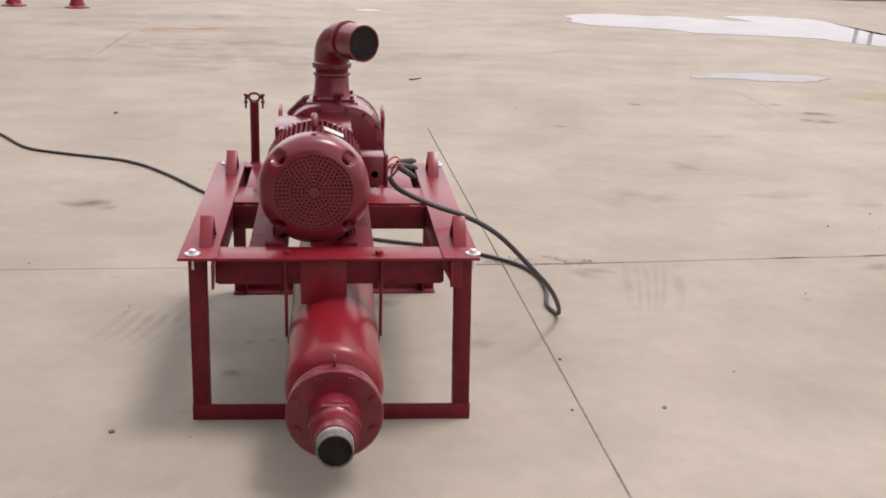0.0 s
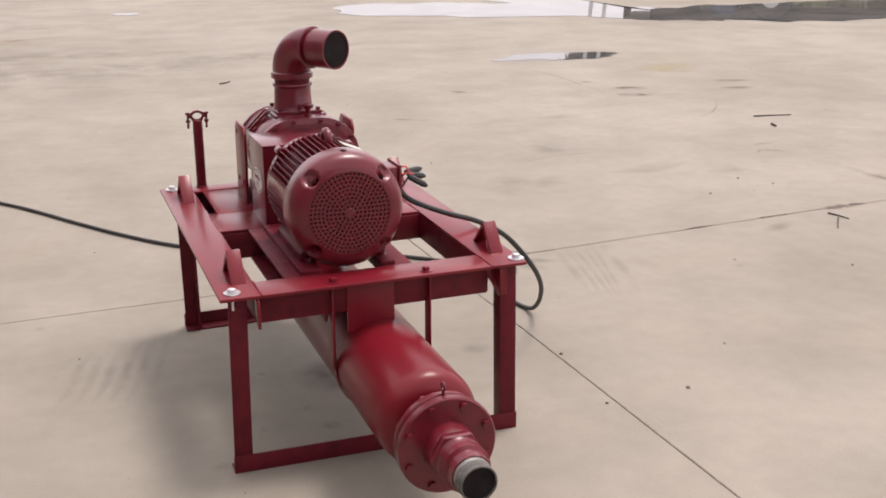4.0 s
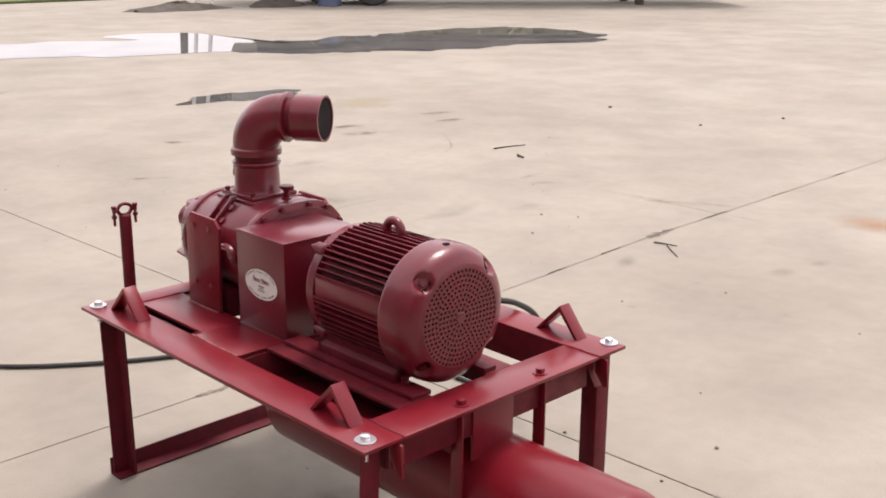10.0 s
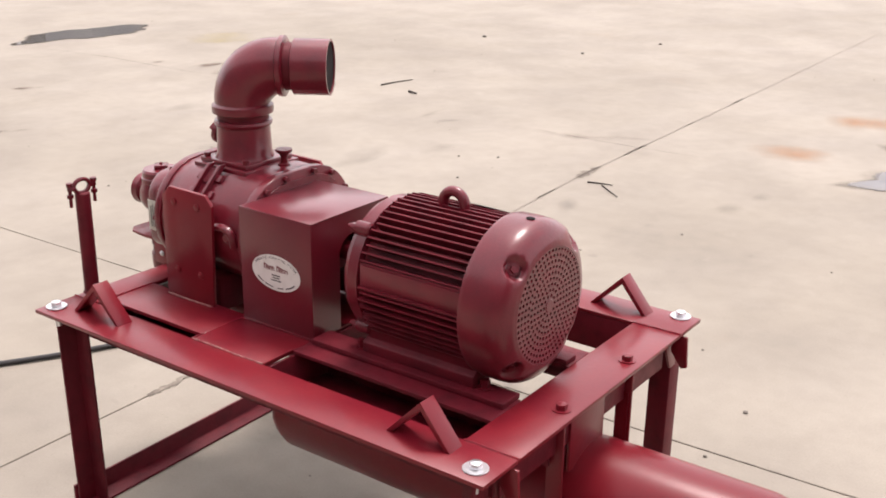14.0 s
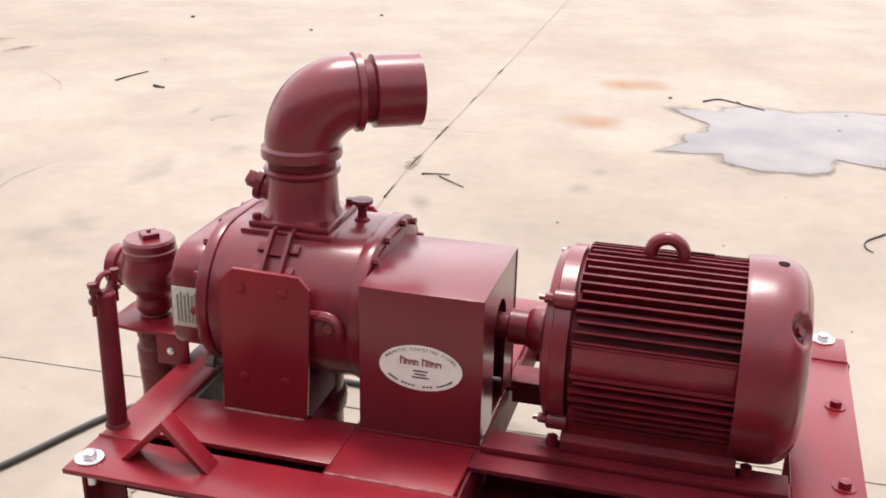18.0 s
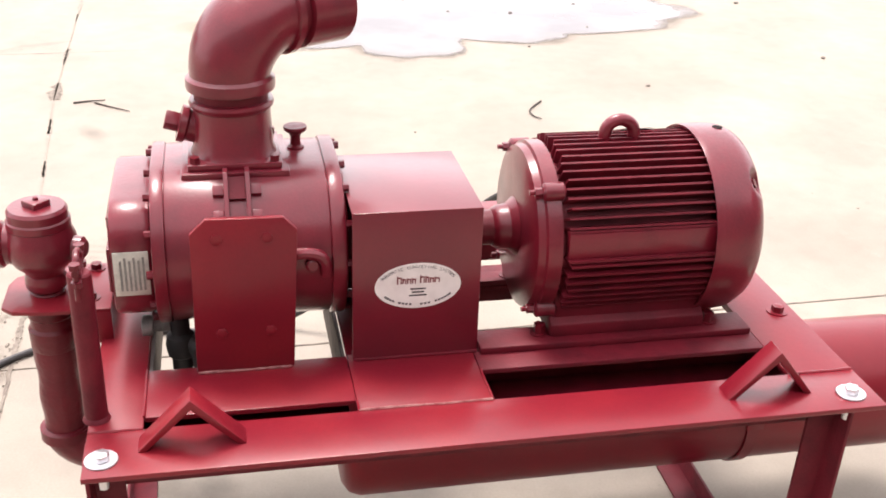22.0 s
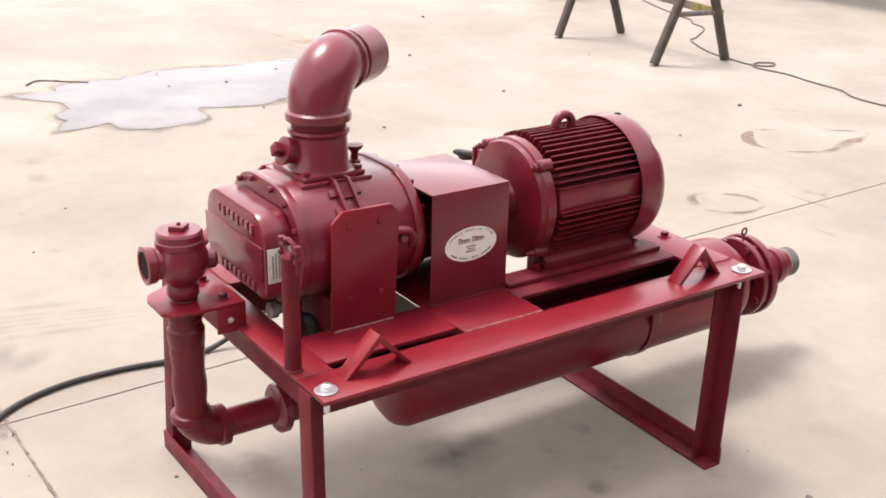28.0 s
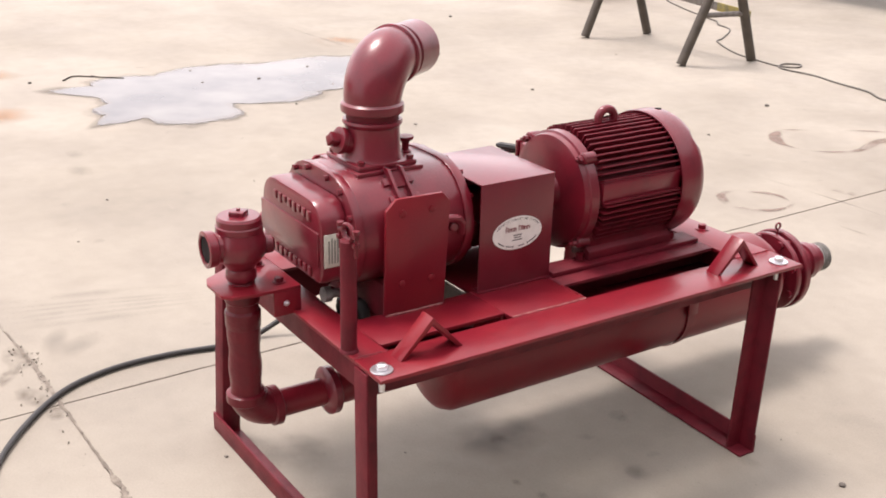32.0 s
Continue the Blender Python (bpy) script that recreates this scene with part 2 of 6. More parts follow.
def stain_material(name, colour, strength, scale, edge=0.5):
    """A thin stain on the concrete, uneven and broken up by noise."""
    m = bpy.data.materials.new(name)
    m.use_nodes = True
    n, l = m.node_tree.nodes, m.node_tree.links
    b = n["Principled BSDF"]
    b.inputs["Base Color"].default_value = (*colour, 1)
    b.inputs["Roughness"].default_value = 0.8
    co = n.new("ShaderNodeTexCoord")
    geo = n.new("ShaderNodeNewGeometry")
    t = n.new("ShaderNodeTexNoise")
    t.inputs["Scale"].default_value, t.inputs["Detail"].default_value = scale, 7
    l.new(geo.outputs["Position"], t.inputs["Vector"])
    # the sheet's own coordinates run from -1 to 1: fade out to its edge
    ln = n.new("ShaderNodeVectorMath")
    ln.operation = "LENGTH"
    l.new(co.outputs["UV"], ln.inputs[0])
    fade = n.new("ShaderNodeMapRange")
    fade.inputs[1].default_value, fade.inputs[2].default_value = 1.0, 1.0 - edge
    l.new(ln.outputs["Value"], fade.inputs[0])
    rg = n.new("ShaderNodeMapRange")
    rg.inputs[1].default_value, rg.inputs[2].default_value = 0.35, 0.65
    rg.inputs[4].default_value = strength
    l.new(t.outputs[0], rg.inputs[0])
    mu = n.new("ShaderNodeMath")
    mu.operation = "MULTIPLY"
    l.new(fade.outputs[0], mu.inputs[0])
    l.new(rg.outputs[0], mu.inputs[1])
    l.new(mu.outputs[0], b.inputs["Alpha"])
    return m


def water(name, bed, shore=0.0):
    """Still water over a pale bed; towards the shore it thins out over stained concrete."""
    m = bpy.data.materials.new(name)
    m.use_nodes = True
    n, l = m.node_tree.nodes, m.node_tree.links
    b = n["Principled BSDF"]
    b.inputs["Roughness"].default_value = 0.02
    b.inputs["IOR"].default_value = 1.33
    geo = n.new("ShaderNodeNewGeometry")
    silt = n.new("ShaderNodeTexNoise")
    silt.inputs["Scale"].default_value, silt.inputs["Detail"].default_value = 1.6, 5
    l.new(geo.outputs["Position"], silt.inputs["Vector"])
    deep = n.new("ShaderNodeValToRGB")
    e = deep.color_ramp.elements
    e[0].position, e[1].position = 0.36, 0.64
    e[0].color, e[1].color = (bed * 0.72, bed * 0.72, bed * 0.73, 1), (bed * 1.28, bed * 1.25, bed * 1.18, 1)
    l.new(silt.outputs[0], deep.inputs[0])
    col = deep.outputs[0]
    if shore:
        co = n.new("ShaderNodeTexCoord")
        ln = n.new("ShaderNodeVectorMath")
        ln.operation = "LENGTH"
        l.new(co.outputs["UV"], ln.inputs[0])
        rip = n.new("ShaderNodeTexNoise")
        rip.inputs["Scale"].default_value, rip.inputs["Detail"].default_value = 7.0, 4
        l.new(geo.outputs["Position"], rip.inputs["Vector"])
        add = n.new("ShaderNodeMath")
        add.operation = "MULTIPLY_ADD"
        add.inputs[1].default_value, add.inputs[2].default_value = 0.16, -0.08
        l.new(rip.outputs[0], add.inputs[0])
        tot = n.new("ShaderNodeMath")
        l.new(ln.outputs["Value"], tot.inputs[0])
        l.new(add.outputs[0], tot.inputs[1])
        edge = n.new("ShaderNodeMapRange")
        edge.inputs[1].default_value, edge.inputs[2].default_value, edge.inputs[4].default_value = 0.84, 1.0, shore
        l.new(tot.outputs[0], edge.inputs[0])
        mix = n.new("ShaderNodeMix")
        mix.data_type = "RGBA"
        mix.inputs[7].default_value = (0.135, 0.115, 0.092, 1)
        l.new(edge.outputs[0], mix.inputs[0])
        l.new(col, mix.inputs[6])
        col = mix.outputs[2]
        rough = n.new("ShaderNodeMapRange")
        rough.inputs[1].default_value, rough.inputs[2].default_value = 0.94, 1.02
        rough.inputs[3].default_value, rough.inputs[4].default_value = 0.02, 0.35
        l.new(tot.outputs[0], rough.inputs[0])
        l.new(rough.outputs[0], b.inputs["Roughness"])
        film = n.new("ShaderNodeMapRange")
        film.inputs[1].default_value, film.inputs[2].default_value = 0.955, 1.03
        film.inputs[3].default_value, film.inputs[4].default_value = 1.0, 0.0
        l.new(tot.outputs[0], film.inputs[0])
        l.new(film.outputs[0], b.inputs["Alpha"])
    l.new(col, b.inputs["Base Color"])
    t = n.new("ShaderNodeTexNoise")
    t.inputs["Scale"].default_value = 3.0
    l.new(geo.outputs["Position"], t.inputs["Vector"])
    bp = n.new("ShaderNodeBump")
    bp.inputs["Strength"].default_value, bp.inputs["Distance"].default_value = 0.02, 0.003
    l.new(t.outputs[0], bp.inputs["Height"])
    l.new(bp.outputs[0], b.inputs["Normal"])
    return m


WATER = water("shallow_milky_puddle_water", 0.15, 0.6)
CLEAR = water("deeper_puddle_water", 0.14)
MURKY = water("murky_brown_puddle_water", 0.11, 0.9)
DAMP = stain_material("damp_rim", (0.16, 0.14, 0.115), 0.6, 5, 0.8)
OIL_AND_DARK = stain_material("oil_and_dark_stain", (0.085, 0.075, 0.065), 0.60, 6, 0.9)
TYRE = stain_material("tyre_rubber_marks", (0.10, 0.095, 0.095), 0.20, 5, 0.95)
SMUDGE = stain_material("grey_smudge", (0.15, 0.135, 0.12), 0.29, 4, 0.95)
RUST = stain_material("rust_stain", (0.40, 0.23, 0.14), 0.75, 3, 0.8)
MUD = stain_material("dried_mud", (0.15, 0.105, 0.075), 0.8, 8, 0.8)
MUDARC = stain_material("dried_mud_arc", (0.19, 0.13, 0.105), 0.9, 6, 0.35)
FAINT_RUST = stain_material("faint_rust_stain", (0.38, 0.20, 0.10), 0.55, 3, 0.7)
OCHRE = stain_material("ochre_stain", (0.38, 0.31, 0.12), 0.6, 3, 0.95)
SMEAR = stain_material("faint_mud_smear", (0.20, 0.15, 0.12), 0.40, 5, 0.9)
CRACK = stain_material("crack_dirt", (0.10, 0.085, 0.07), 0.55, 7, 0.8)
SPALL = stain_material("spalled_concrete", (0.13, 0.105, 0.08), 0.6, 22, 0.7)

# ---- building helpers ----
MX, MY = 0.08, 3.745  # the middle of the skid on the ground
ORIGIN = {}


class Geo:
    """Gathers vertices and faces of one part, in metres from the middle of the skid."""

    def __init__(self):
        self.v, self.f = [], []

    def add(self, verts, faces, m=None):
        o = len(self.v)
        self.v += [tuple(m @ Vector(p)) if m else tuple(p) for p in verts]
        self.f += [tuple(o + i for i in f) for f in faces]
        return self

    def box(self, x0, x1, y0, y1, z0, z1, m=None):
        v = [(x, y, z) for z in (z0, z1) for y in (y0, y1) for x in (x0, x1)]
        return self.add(v, [(0, 2, 3, 1), (4, 5, 7, 6), (0, 1, 5, 4), (2, 6, 7, 3), (0, 4, 6, 2), (1, 3, 7, 5)], m)

    def prism(self, poly, h0, h1, m=None):
        """A polygon in x and y, drawn out from h0 to h1 along z, then laid by m."""
        k = len(poly)
        v = [(x, y, h0) for x, y in poly] + [(x, y, h1) for x, y in poly]
        f = [tuple(reversed(range(k))), tuple(range(k, 2 * k))] + [(i, (i + 1) % k, k + (i + 1) % k, k + i) for i in range(k)]
        return self.add(v, f, m)

    def lathe(self, prof, n=32, m=None, close=False):
        """A profile of (radius, height) turned round z."""
        v, f, k = [], [], len(prof)
        for i in range(n):
            a = 2 * math.pi * i / n
            v += [(r * math.cos(a), r * math.sin(a), h) for r, h in prof]
        for i in range(n):
            j = (i + 1) % n
            for q in range(k if close else k - 1):
                p = (q + 1) % k
                f.append((i * k + q, j * k + q, j * k + p, i * k + p))
        if not close:
            if prof[0][0] > 0:
                f.append(tuple(i * k for i in reversed(range(n))))
            if prof[-1][0] > 0:
                f.append(tuple(i * k + k - 1 for i in range(n)))
        return self.add(v, f, m)

    def tube(self, path, r, n=10, m=None, inner=0.0):
        """A round bar along a path; r may be one radius or one for each point."""
        pts = [Vector(p) for p in path]
        rs = r if isinstance(r, (list, tuple)) else [r] * len(pts)
        v, f, up = [], [], None
        for i, p in enumerate(pts):
            d = (pts[min(i + 1, len(pts) - 1)] - pts[max(i - 1, 0)]).normalized()
            if up is None:
                up = d.orthogonal().normalized()
            up = (up - d * up.dot(d)).normalized()
            side = d.cross(up)
            v += [tuple(p + rs[i] * (math.cos(2 * math.pi * a / n) * up + math.sin(2 * math.pi * a / n) * side)) for a in range(n)]
        for i in range(len(pts) - 1):
            f += [(i * n + a, i * n + (a + 1) % n, (i + 1) * n + (a + 1) % n, (i + 1) * n + a) for a in range(n)]
        f += [tuple(reversed(range(n))), tuple(range((len(pts) - 1) * n, len(pts) * n))]
        return self.add(v, f, m)

    def hexa(self, r, h0, h1, m=None, n=6):
        return self.prism([(r * math.cos(2 * math.pi * i / n), r * math.sin(2 * math.pi * i / n)) for i in range(n)], h0, h1, m)


def turn(x, y, z, towards):
    """A frame at a place, its z axis towards the given way."""
    return Matrix.Translation((x, y, z)) @ Vector(towards).to_track_quat("Z", "Y").to_matrix().to_4x4()


def thing(name, x, y, z, label, category, group="", local=True):
    """An empty at the base of a thing."""
    ob = new(name)
    ob.empty_display_size = 0.05
    p = Vector((x + (MX if local else 0), y + (MY if local else 0), z))
    ob.location = p
    ORIGIN[ob] = p
    return tagged(ob, label, category, group)


def mesh_of(name, g, mat, bevel=0.0, smooth=35, shift=None):
    me = bpy.data.meshes.new(name)
    s = shift or Vector((0, 0, 0))
    me.from_pydata([(p[0] + s.x, p[1] + s.y, p[2] + s.z) for p in g.v], [], g.f)
    bm = bmesh.new()
    bm.from_mesh(me)
    bmesh.ops.recalc_face_normals(bm, faces=bm.faces)
    if bevel:
        edges = [e for e in bm.edges if len(e.link_faces) == 2 and e.calc_face_angle(0) > 0.6]
        bmesh.ops.bevel(bm, geom=edges, offset=bevel, segments=2, profile=0.5, affect="EDGES", clamp_overlap=True)
    bm.to_mesh(me)
    bm.free()
    me.materials.append(mat)
    if smooth:
        me.polygons.foreach_set("use_smooth", [True] * len(me.polygons))
        me.set_sharp_from_angle(angle=radians(smooth))
    return me


def part(name, g, mat, parent, label="", bevel=0.0, smooth=35):
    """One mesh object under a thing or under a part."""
    o = ORIGIN[parent]
    ob = new(name, mesh_of(name, g, mat, bevel, smooth, Vector((MX, MY, 0)) - o))
    ob.parent = parent
    ORIGIN[ob] = o
    return tagged(ob, label)


def lone(name, g, mat, label, category, group="", kind="", bevel=0.0, smooth=35, at=None):
    """A thing of one mesh, with its origin at a place of its own."""
    p = Vector(at) if at else Vector((0, 0, 0))
    ob = new(name, mesh_of(name, g, mat, bevel, smooth, -p))
    ob.location = (MX + p.x, MY + p.y, p.z)
    ORIGIN[ob] = ob.location.copy()
    return tagged(ob, label, category, group, kind)


def bolt(g, m, r=0.009, h=0.008, washer=1.8):
    """A hexagon head on a washer, standing on the plane of m."""
    if washer:
        g.lathe([(r * washer, 0.0), (r * washer, 0.0018), (0, 0.0018)], 14, m)
    g.hexa(r, 0.0015, h, m)
    g.lathe([(r * 0.8, h), (r * 0.5, h + 0.0012), (0, h + 0.0012)], 6, m)
    return g


def smooth_path(pts, steps=6):
    """A Catmull-Rom curve through the points."""
    p = [Vector(q) for q in pts]
    p = [2 * p[0] - p[1]] + p + [2 * p[-1] - p[-2]]
    out = []
    for i in range(1, len(p) - 2):
        a, b, c, d = p[i - 1 : i + 3]
        for s in range(steps):
            t = s / steps
            out.append(0.5 * (2 * b + (c - a) * t + (2 * a - 5 * b + 4 * c - d) * t * t + (3 * b - a - 3 * c + d) * t ** 3))
    return out + [p[-2]]


# ---- the yard ----

def joint_bend(u):
    """How far the cross joint wanders off its line, going east."""
    return float(np.interp(u, (0.30, 0.62, 2.40, 6.0, 12.0), (0.0, 0.012, 0.098, 0.112, 0.160)))


def slab_map(u, w, z=0.0):
    """From the joints' own axes to the ground; the joints run a little askew to the skid."""
    w += joint_bend(u) * max(0.0, 1 - abs(w) / 3)
    return (0.843 + u - 0.024 * w, 1.045 + 0.024 * u + w, z)


def build_ground():
    g = Geo()
    us = [-900, -12, -6, -0.0035, -0.002, 0.002, 0.0035, 0.30, 0.62, 0.63, 2.40, 2.41, 6, 12, 900]
    ws = [-900, -12, -6, -0.004, -0.002, 0.002, 0.004, 3.45, 3.46, 6, 12, 900]
    v, f = [], []
    for w in ws:
        for u in us:
            low = -0.010 if abs(u) < 0.0025 and w < 3.455 else -0.006 if abs(w) < 0.0025 and u < 0.625 else -0.0008 if abs(w) < 0.0025 and u > 2.405 else 0.0
            v.append(slab_map(u, w, low))
    k = len(us)
    for j in range(len(ws) - 1):
        for i in range(k - 1):
            f.append((j * k + i, j * k + i + 1, (j + 1) * k + i + 1, (j + 1) * k + i))
    g.add(v, f)
    return lone("ground", g, CONCRETE, "pale weathered concrete yard with two open joints and stains", "ground", kind="structure", smooth=0)


ground = build_ground()


def blob(lobes, seed, rough, n=90, calm=0):
    """The outline of a pool: the outermost reach of some ellipses (x, y, rx, ry, degrees), roughened."""
    cx, cy = lobes[0][:2]
    reach = []
    for i in range(n):
        a = 2 * math.pi * i / n
        best = 0.05
        d = Vector((math.cos(a), math.sin(a)))
        s = 0.02
        while s < 16:
            p = Vector((cx, cy)) + d * s
            inside = False
            for x, y, rx, ry, deg in lobes:
                q = p - Vector((x, y))
                c, sn = math.cos(radians(deg)), math.sin(radians(deg))
                wob = 1 + rough * noise.noise(Vector((p.x * 1.6, p.y * 1.6, seed))) + rough * 0.6 * noise.noise(Vector((p.x * 5, p.y * 5, seed + 9)))
                if ((c * q.x + sn * q.y) / rx) ** 2 + ((-sn * q.x + c * q.y) / ry) ** 2 < wob * wob:
                    inside = True
            if inside:
                best = s
            s += 0.03
        reach.append(best)
    for _ in range(calm):  # no sudden steps from one bay to the next
        reach = [min(r, reach[i - 1] * (1 + 15 / n), reach[(i + 1) % n] * (1 + 15 / n)) for i, r in enumerate(reach)]
    return [(cx + r * math.cos(2 * math.pi * i / n), cy + r * math.sin(2 * math.pi * i / n)) for i, r in enumerate(reach)]


def damp_rim(outline, wide, seed):
    """The wet brown margin round a pool."""
    g, uv, k = Geo(), [], len(outline)
    cx, cy = sum(p[0] for p in outline) / k, sum(p[1] for p in outline) / k
    for i, (x, y) in enumerate(outline):
        d = Vector((x - cx, y - cy))
        d = d / (d.length or 1)
        w = wide * (0.35 + 1.3 * abs(noise.noise(Vector((x * 2.3, y * 2.3, seed)))))
        for q, a in ((-0.02, 0.0), (w * 0.35, 0.35), (w, 1.0)):
            g.v.append((x + d.x * q, y + d.y * q, 0.003))
            uv.append((a, 0.0))
    for i in range(k):
        j = (i + 1) % k
        g.f += [(3 * i, 3 * i + 1, 3 * j + 1, 3 * j), (3 * i + 1, 3 * i + 2, 3 * j + 2, 3 * j + 1)]
    ob = lone("damp_rim", g, DAMP, "damp brown margin round a puddle", "stain", kind="structure", smooth=0)
    lay = ob.data.uv_layers.new(name="own")
    for lp in ob.data.loops:
        lay.data[lp.index].uv = uv[lp.vertex_index]


def pool(outline, label, z=0.004, mat=None, middle=None):
    """A sheet of water; its own coordinate runs from 0 in the middle to 1 at the shore."""
    g, uv, k = Geo(), [], len(outline)
    cx, cy = middle or (sum(p[0] for p in outline) / k, sum(p[1] for p in outline) / k)
    rings = (1.0, 0.975, 0.94, 0.88, 0.78, 0.55)
    for q in rings:
        g.v += [(cx + (x - cx) * q, cy + (y - cy) * q, z) for x, y in outline]
        uv += [(q, 0.0)] * k
    g.v.append((cx, cy, z))
    uv.append((0.0, 0.0))
    for r in range(len(rings) - 1):
        g.f += [(r * k + i, r * k + (i + 1) % k, (r + 1) * k + (i + 1) % k, (r + 1) * k + i) for i in range(k)]
    last = (len(rings) - 1) * k
    g.f += [(last + i, last + (i + 1) % k, len(rings) * k) for i in range(k)]
    ob = lone("puddle", g, mat or WATER, label, "puddle", kind="structure", smooth=0)
    lay = ob.data.uv_layers.new(name="own")
    for lp in ob.data.loops:
        lay.data[lp.index].uv = uv[lp.vertex_index]
    return ob


def stain(name, x, y, rx, ry, deg, mat, label, z=0.003, hole=0.0):
    g = Geo()
    n = 28
    c, s = math.cos(radians(deg)), math.sin(radians(deg))
    rings = [1.0, 0.66, 0.33] if not hole else [1.0, (1 + hole) / 2, hole]
    uv = []
    for q in rings:
        for i in range(n):
            a = 2 * math.pi * i / n
            w = 1 + 0.16 * noise.noise(Vector((math.cos(a) * 1.7 + x, math.sin(a) * 1.7 + y, 3.0)))
            px, py = rx * q * w * math.cos(a), ry * q * w * math.sin(a)
            g.v.append((x + c * px - s * py, y + s * px + c * py, z))
            uv.append((q * math.cos(a), q * math.sin(a)) if not hole else (abs(2 * (q - hole) / (1 - hole) - 1), 0))
    for r in range(2):
        for i in range(n):
            g.f.append((r * n + i, r * n + (i + 1) % n, (r + 1) * n + (i + 1) % n, (r + 1) * n + i))
    if not hole:
        g.v.append((x, y, z))
        uv.append((0, 0))
        g.f += [(2 * n + i, 2 * n + (i + 1) % n, 3 * n) for i in range(n)]
    ob = lone(name, g, mat, label, "stain", kind="structure", smooth=0)
    lay = ob.data.uv_layers.new(name="own")
    for lp in ob.data.loops:
        lay.data[lp.index].uv = uv[lp.vertex_index]
    return ob


near_pool = blob([(4.62, -0.62, 0.66, 0.40, 8), (4.92, -0.30, 0.30, 0.17, 65), (4.30, -0.42, 0.34, 0.20, 60), (4.16, -0.22, 0.10, 0.20, 20), (4.00, -0.66, 0.20, 0.30, 0), (4.82, -1.25, 0.52, 0.62, 0), (4.46, -1.32, 0.40, 0.46, 0), (4.70, -1.85, 0.56, 0.50, 8), (4.92, -2.12, 0.42, 0.40, 0), (4.78, -2.46, 0.20, 0.20, 10)], 4.0, 0.16, 260, 40)
damp_rim(near_pool, 0.12, 2.0)
pool(near_pool, "shallow grey puddle on the concrete, mirroring the pale sky", middle=(4.62, -0.62))
pool(blob([(8.2, 11.1, 1.3, 0.95, -28), (6.0, 12.75, 2.15, 1.05, -24), (4.6, 13.3, 0.9, 1.0, 0), (10.7, 10.55, 2.5, 1.35, -4), (12.4, 10.3, 1.2, 1.5, 0), (7.4, 14.0, 0.9, 0.45, -20)], 3.0, 0.30, 200), "wide shallow puddle across the far yard, mirroring sky and trailer", 0.005, CLEAR)
pool(blob([(4.677, 7.44, 0.536, 0.311, -8), (4.187, 7.398, 0.45, 0.12, 5), (5.15, 7.5, 0.30, 0.16, -10)], 2.0, 0.35, 60), "small narrow brown puddle on the concrete", 0.004, MURKY)
pool(blob([(0.628, 14.117, 0.278, 0.222, 0)], 5.0, 0.3, 40), "small round puddle far off on the concrete")


def joint_dirt(along, start, end, wide, seed, mat_):
    """Crumbled dirt in a joint, with broken edges."""
    r = random.Random(seed)
    g = Geo()
    n = int((end - start) / 0.008)
    for i in range(n + 1):
        q = start + (end - start) * i / n
        k = max(0.0, noise.noise(Vector((q * 2.2, seed, 0))) + 0.25) * wide + 0.002
        for way in (-1, 1):
            ragged = 0.55 + 0.8 * noise.noise(Vector((q * 21, seed + way, 2.0))) + 0.6 * noise.noise(Vector((q * 75, seed + way, 5.0)))
            side = way * (0.0015 + k * max(0.0, ragged) * r.uniform(0.7, 1.2))
            g.v.append(slab_map(q, side, 0.0022) if along else slab_map(side, q, 0.0022))
    g.f = [(2 * i, 2 * i + 1, 2 * i + 3, 2 * i + 2) for i in range(n)]
    return lone("joint_dirt", g, mat_, "crumbled brown dirt along an open joint", "dirt", kind="structure", smooth=0)


DIRT = material("joint_dirt", (0.12, 0.10, 0.08), 0.95, vary=(0.24, 0.21, 0.17), scale=25, fine=120, bump=0.8, bump_scale=90, spread=0.3)
SAND = material("pale_joint_sand", (0.248, 0.222, 0.184), 0.95, vary=(0.20, 0.174, 0.144), scale=6, fine=120, bump=0.5, bump_scale=90, spread=0.2)
joint_dirt(True, -0.75, 0.62, 0.026, 3.0, DIRT)
joint_dirt(True, 0.62, 9.0, 0.013, 5.0, SAND)
for a, b, w, seed in ((2.43, 2.70, 0.050, 6.0), (3.02, 3.32, 0.042, 9.0), (3.92, 4.10, 0.024, 12.0), (4.86, 5.05, 0.024, 14.0), (1.45, 1.62, 0.020, 17.0), (1.95, 2.15, 0.022, 19.0)):
    joint_dirt(True, a, b, w, seed, DIRT)
joint_dirt(False, -4.5, -0.2, 0.002, 8.0, DIRT)


def sky_block_wall(name, x0, x1, y0, y1, high, label):
    """An unseen ribbed metal wall, added to block sky light."""
    g = Geo().box(x0, x1, y0, y1, 0.0, high)
    along_y = y1 - y0 > x1 - x0
    n = int((max(y1 - y0, x1 - x0)) / 0.3)
    for k in range(n):
        q = 0.1 + k * 0.3
        if along_y:
            g.box(x1 + 0.001, x1 + 0.03, y0 + q, y0 + q + 0.07, 0.02, high - 0.02)
        else:
            g.box(x0 + q, x0 + q + 0.07, y1 + 0.001, y1 + 0.03, 0.02, high - 0.02)
    return lone(name, g, SHED, label, "wall", kind="structure", smooth=0)


# both walls stay out of view and darken the machine's near sides
sky_block_wall("shade_wall_west", -7.3, -7.0, -9.0, 16.0, 6.0, "unseen grey ribbed metal wall added to shade the yard")
sky_block_wall("shade_wall_south", -7.3, 0.8, -9.3, -9.001, 6.0, "unseen grey ribbed metal wall added to shade the yard")

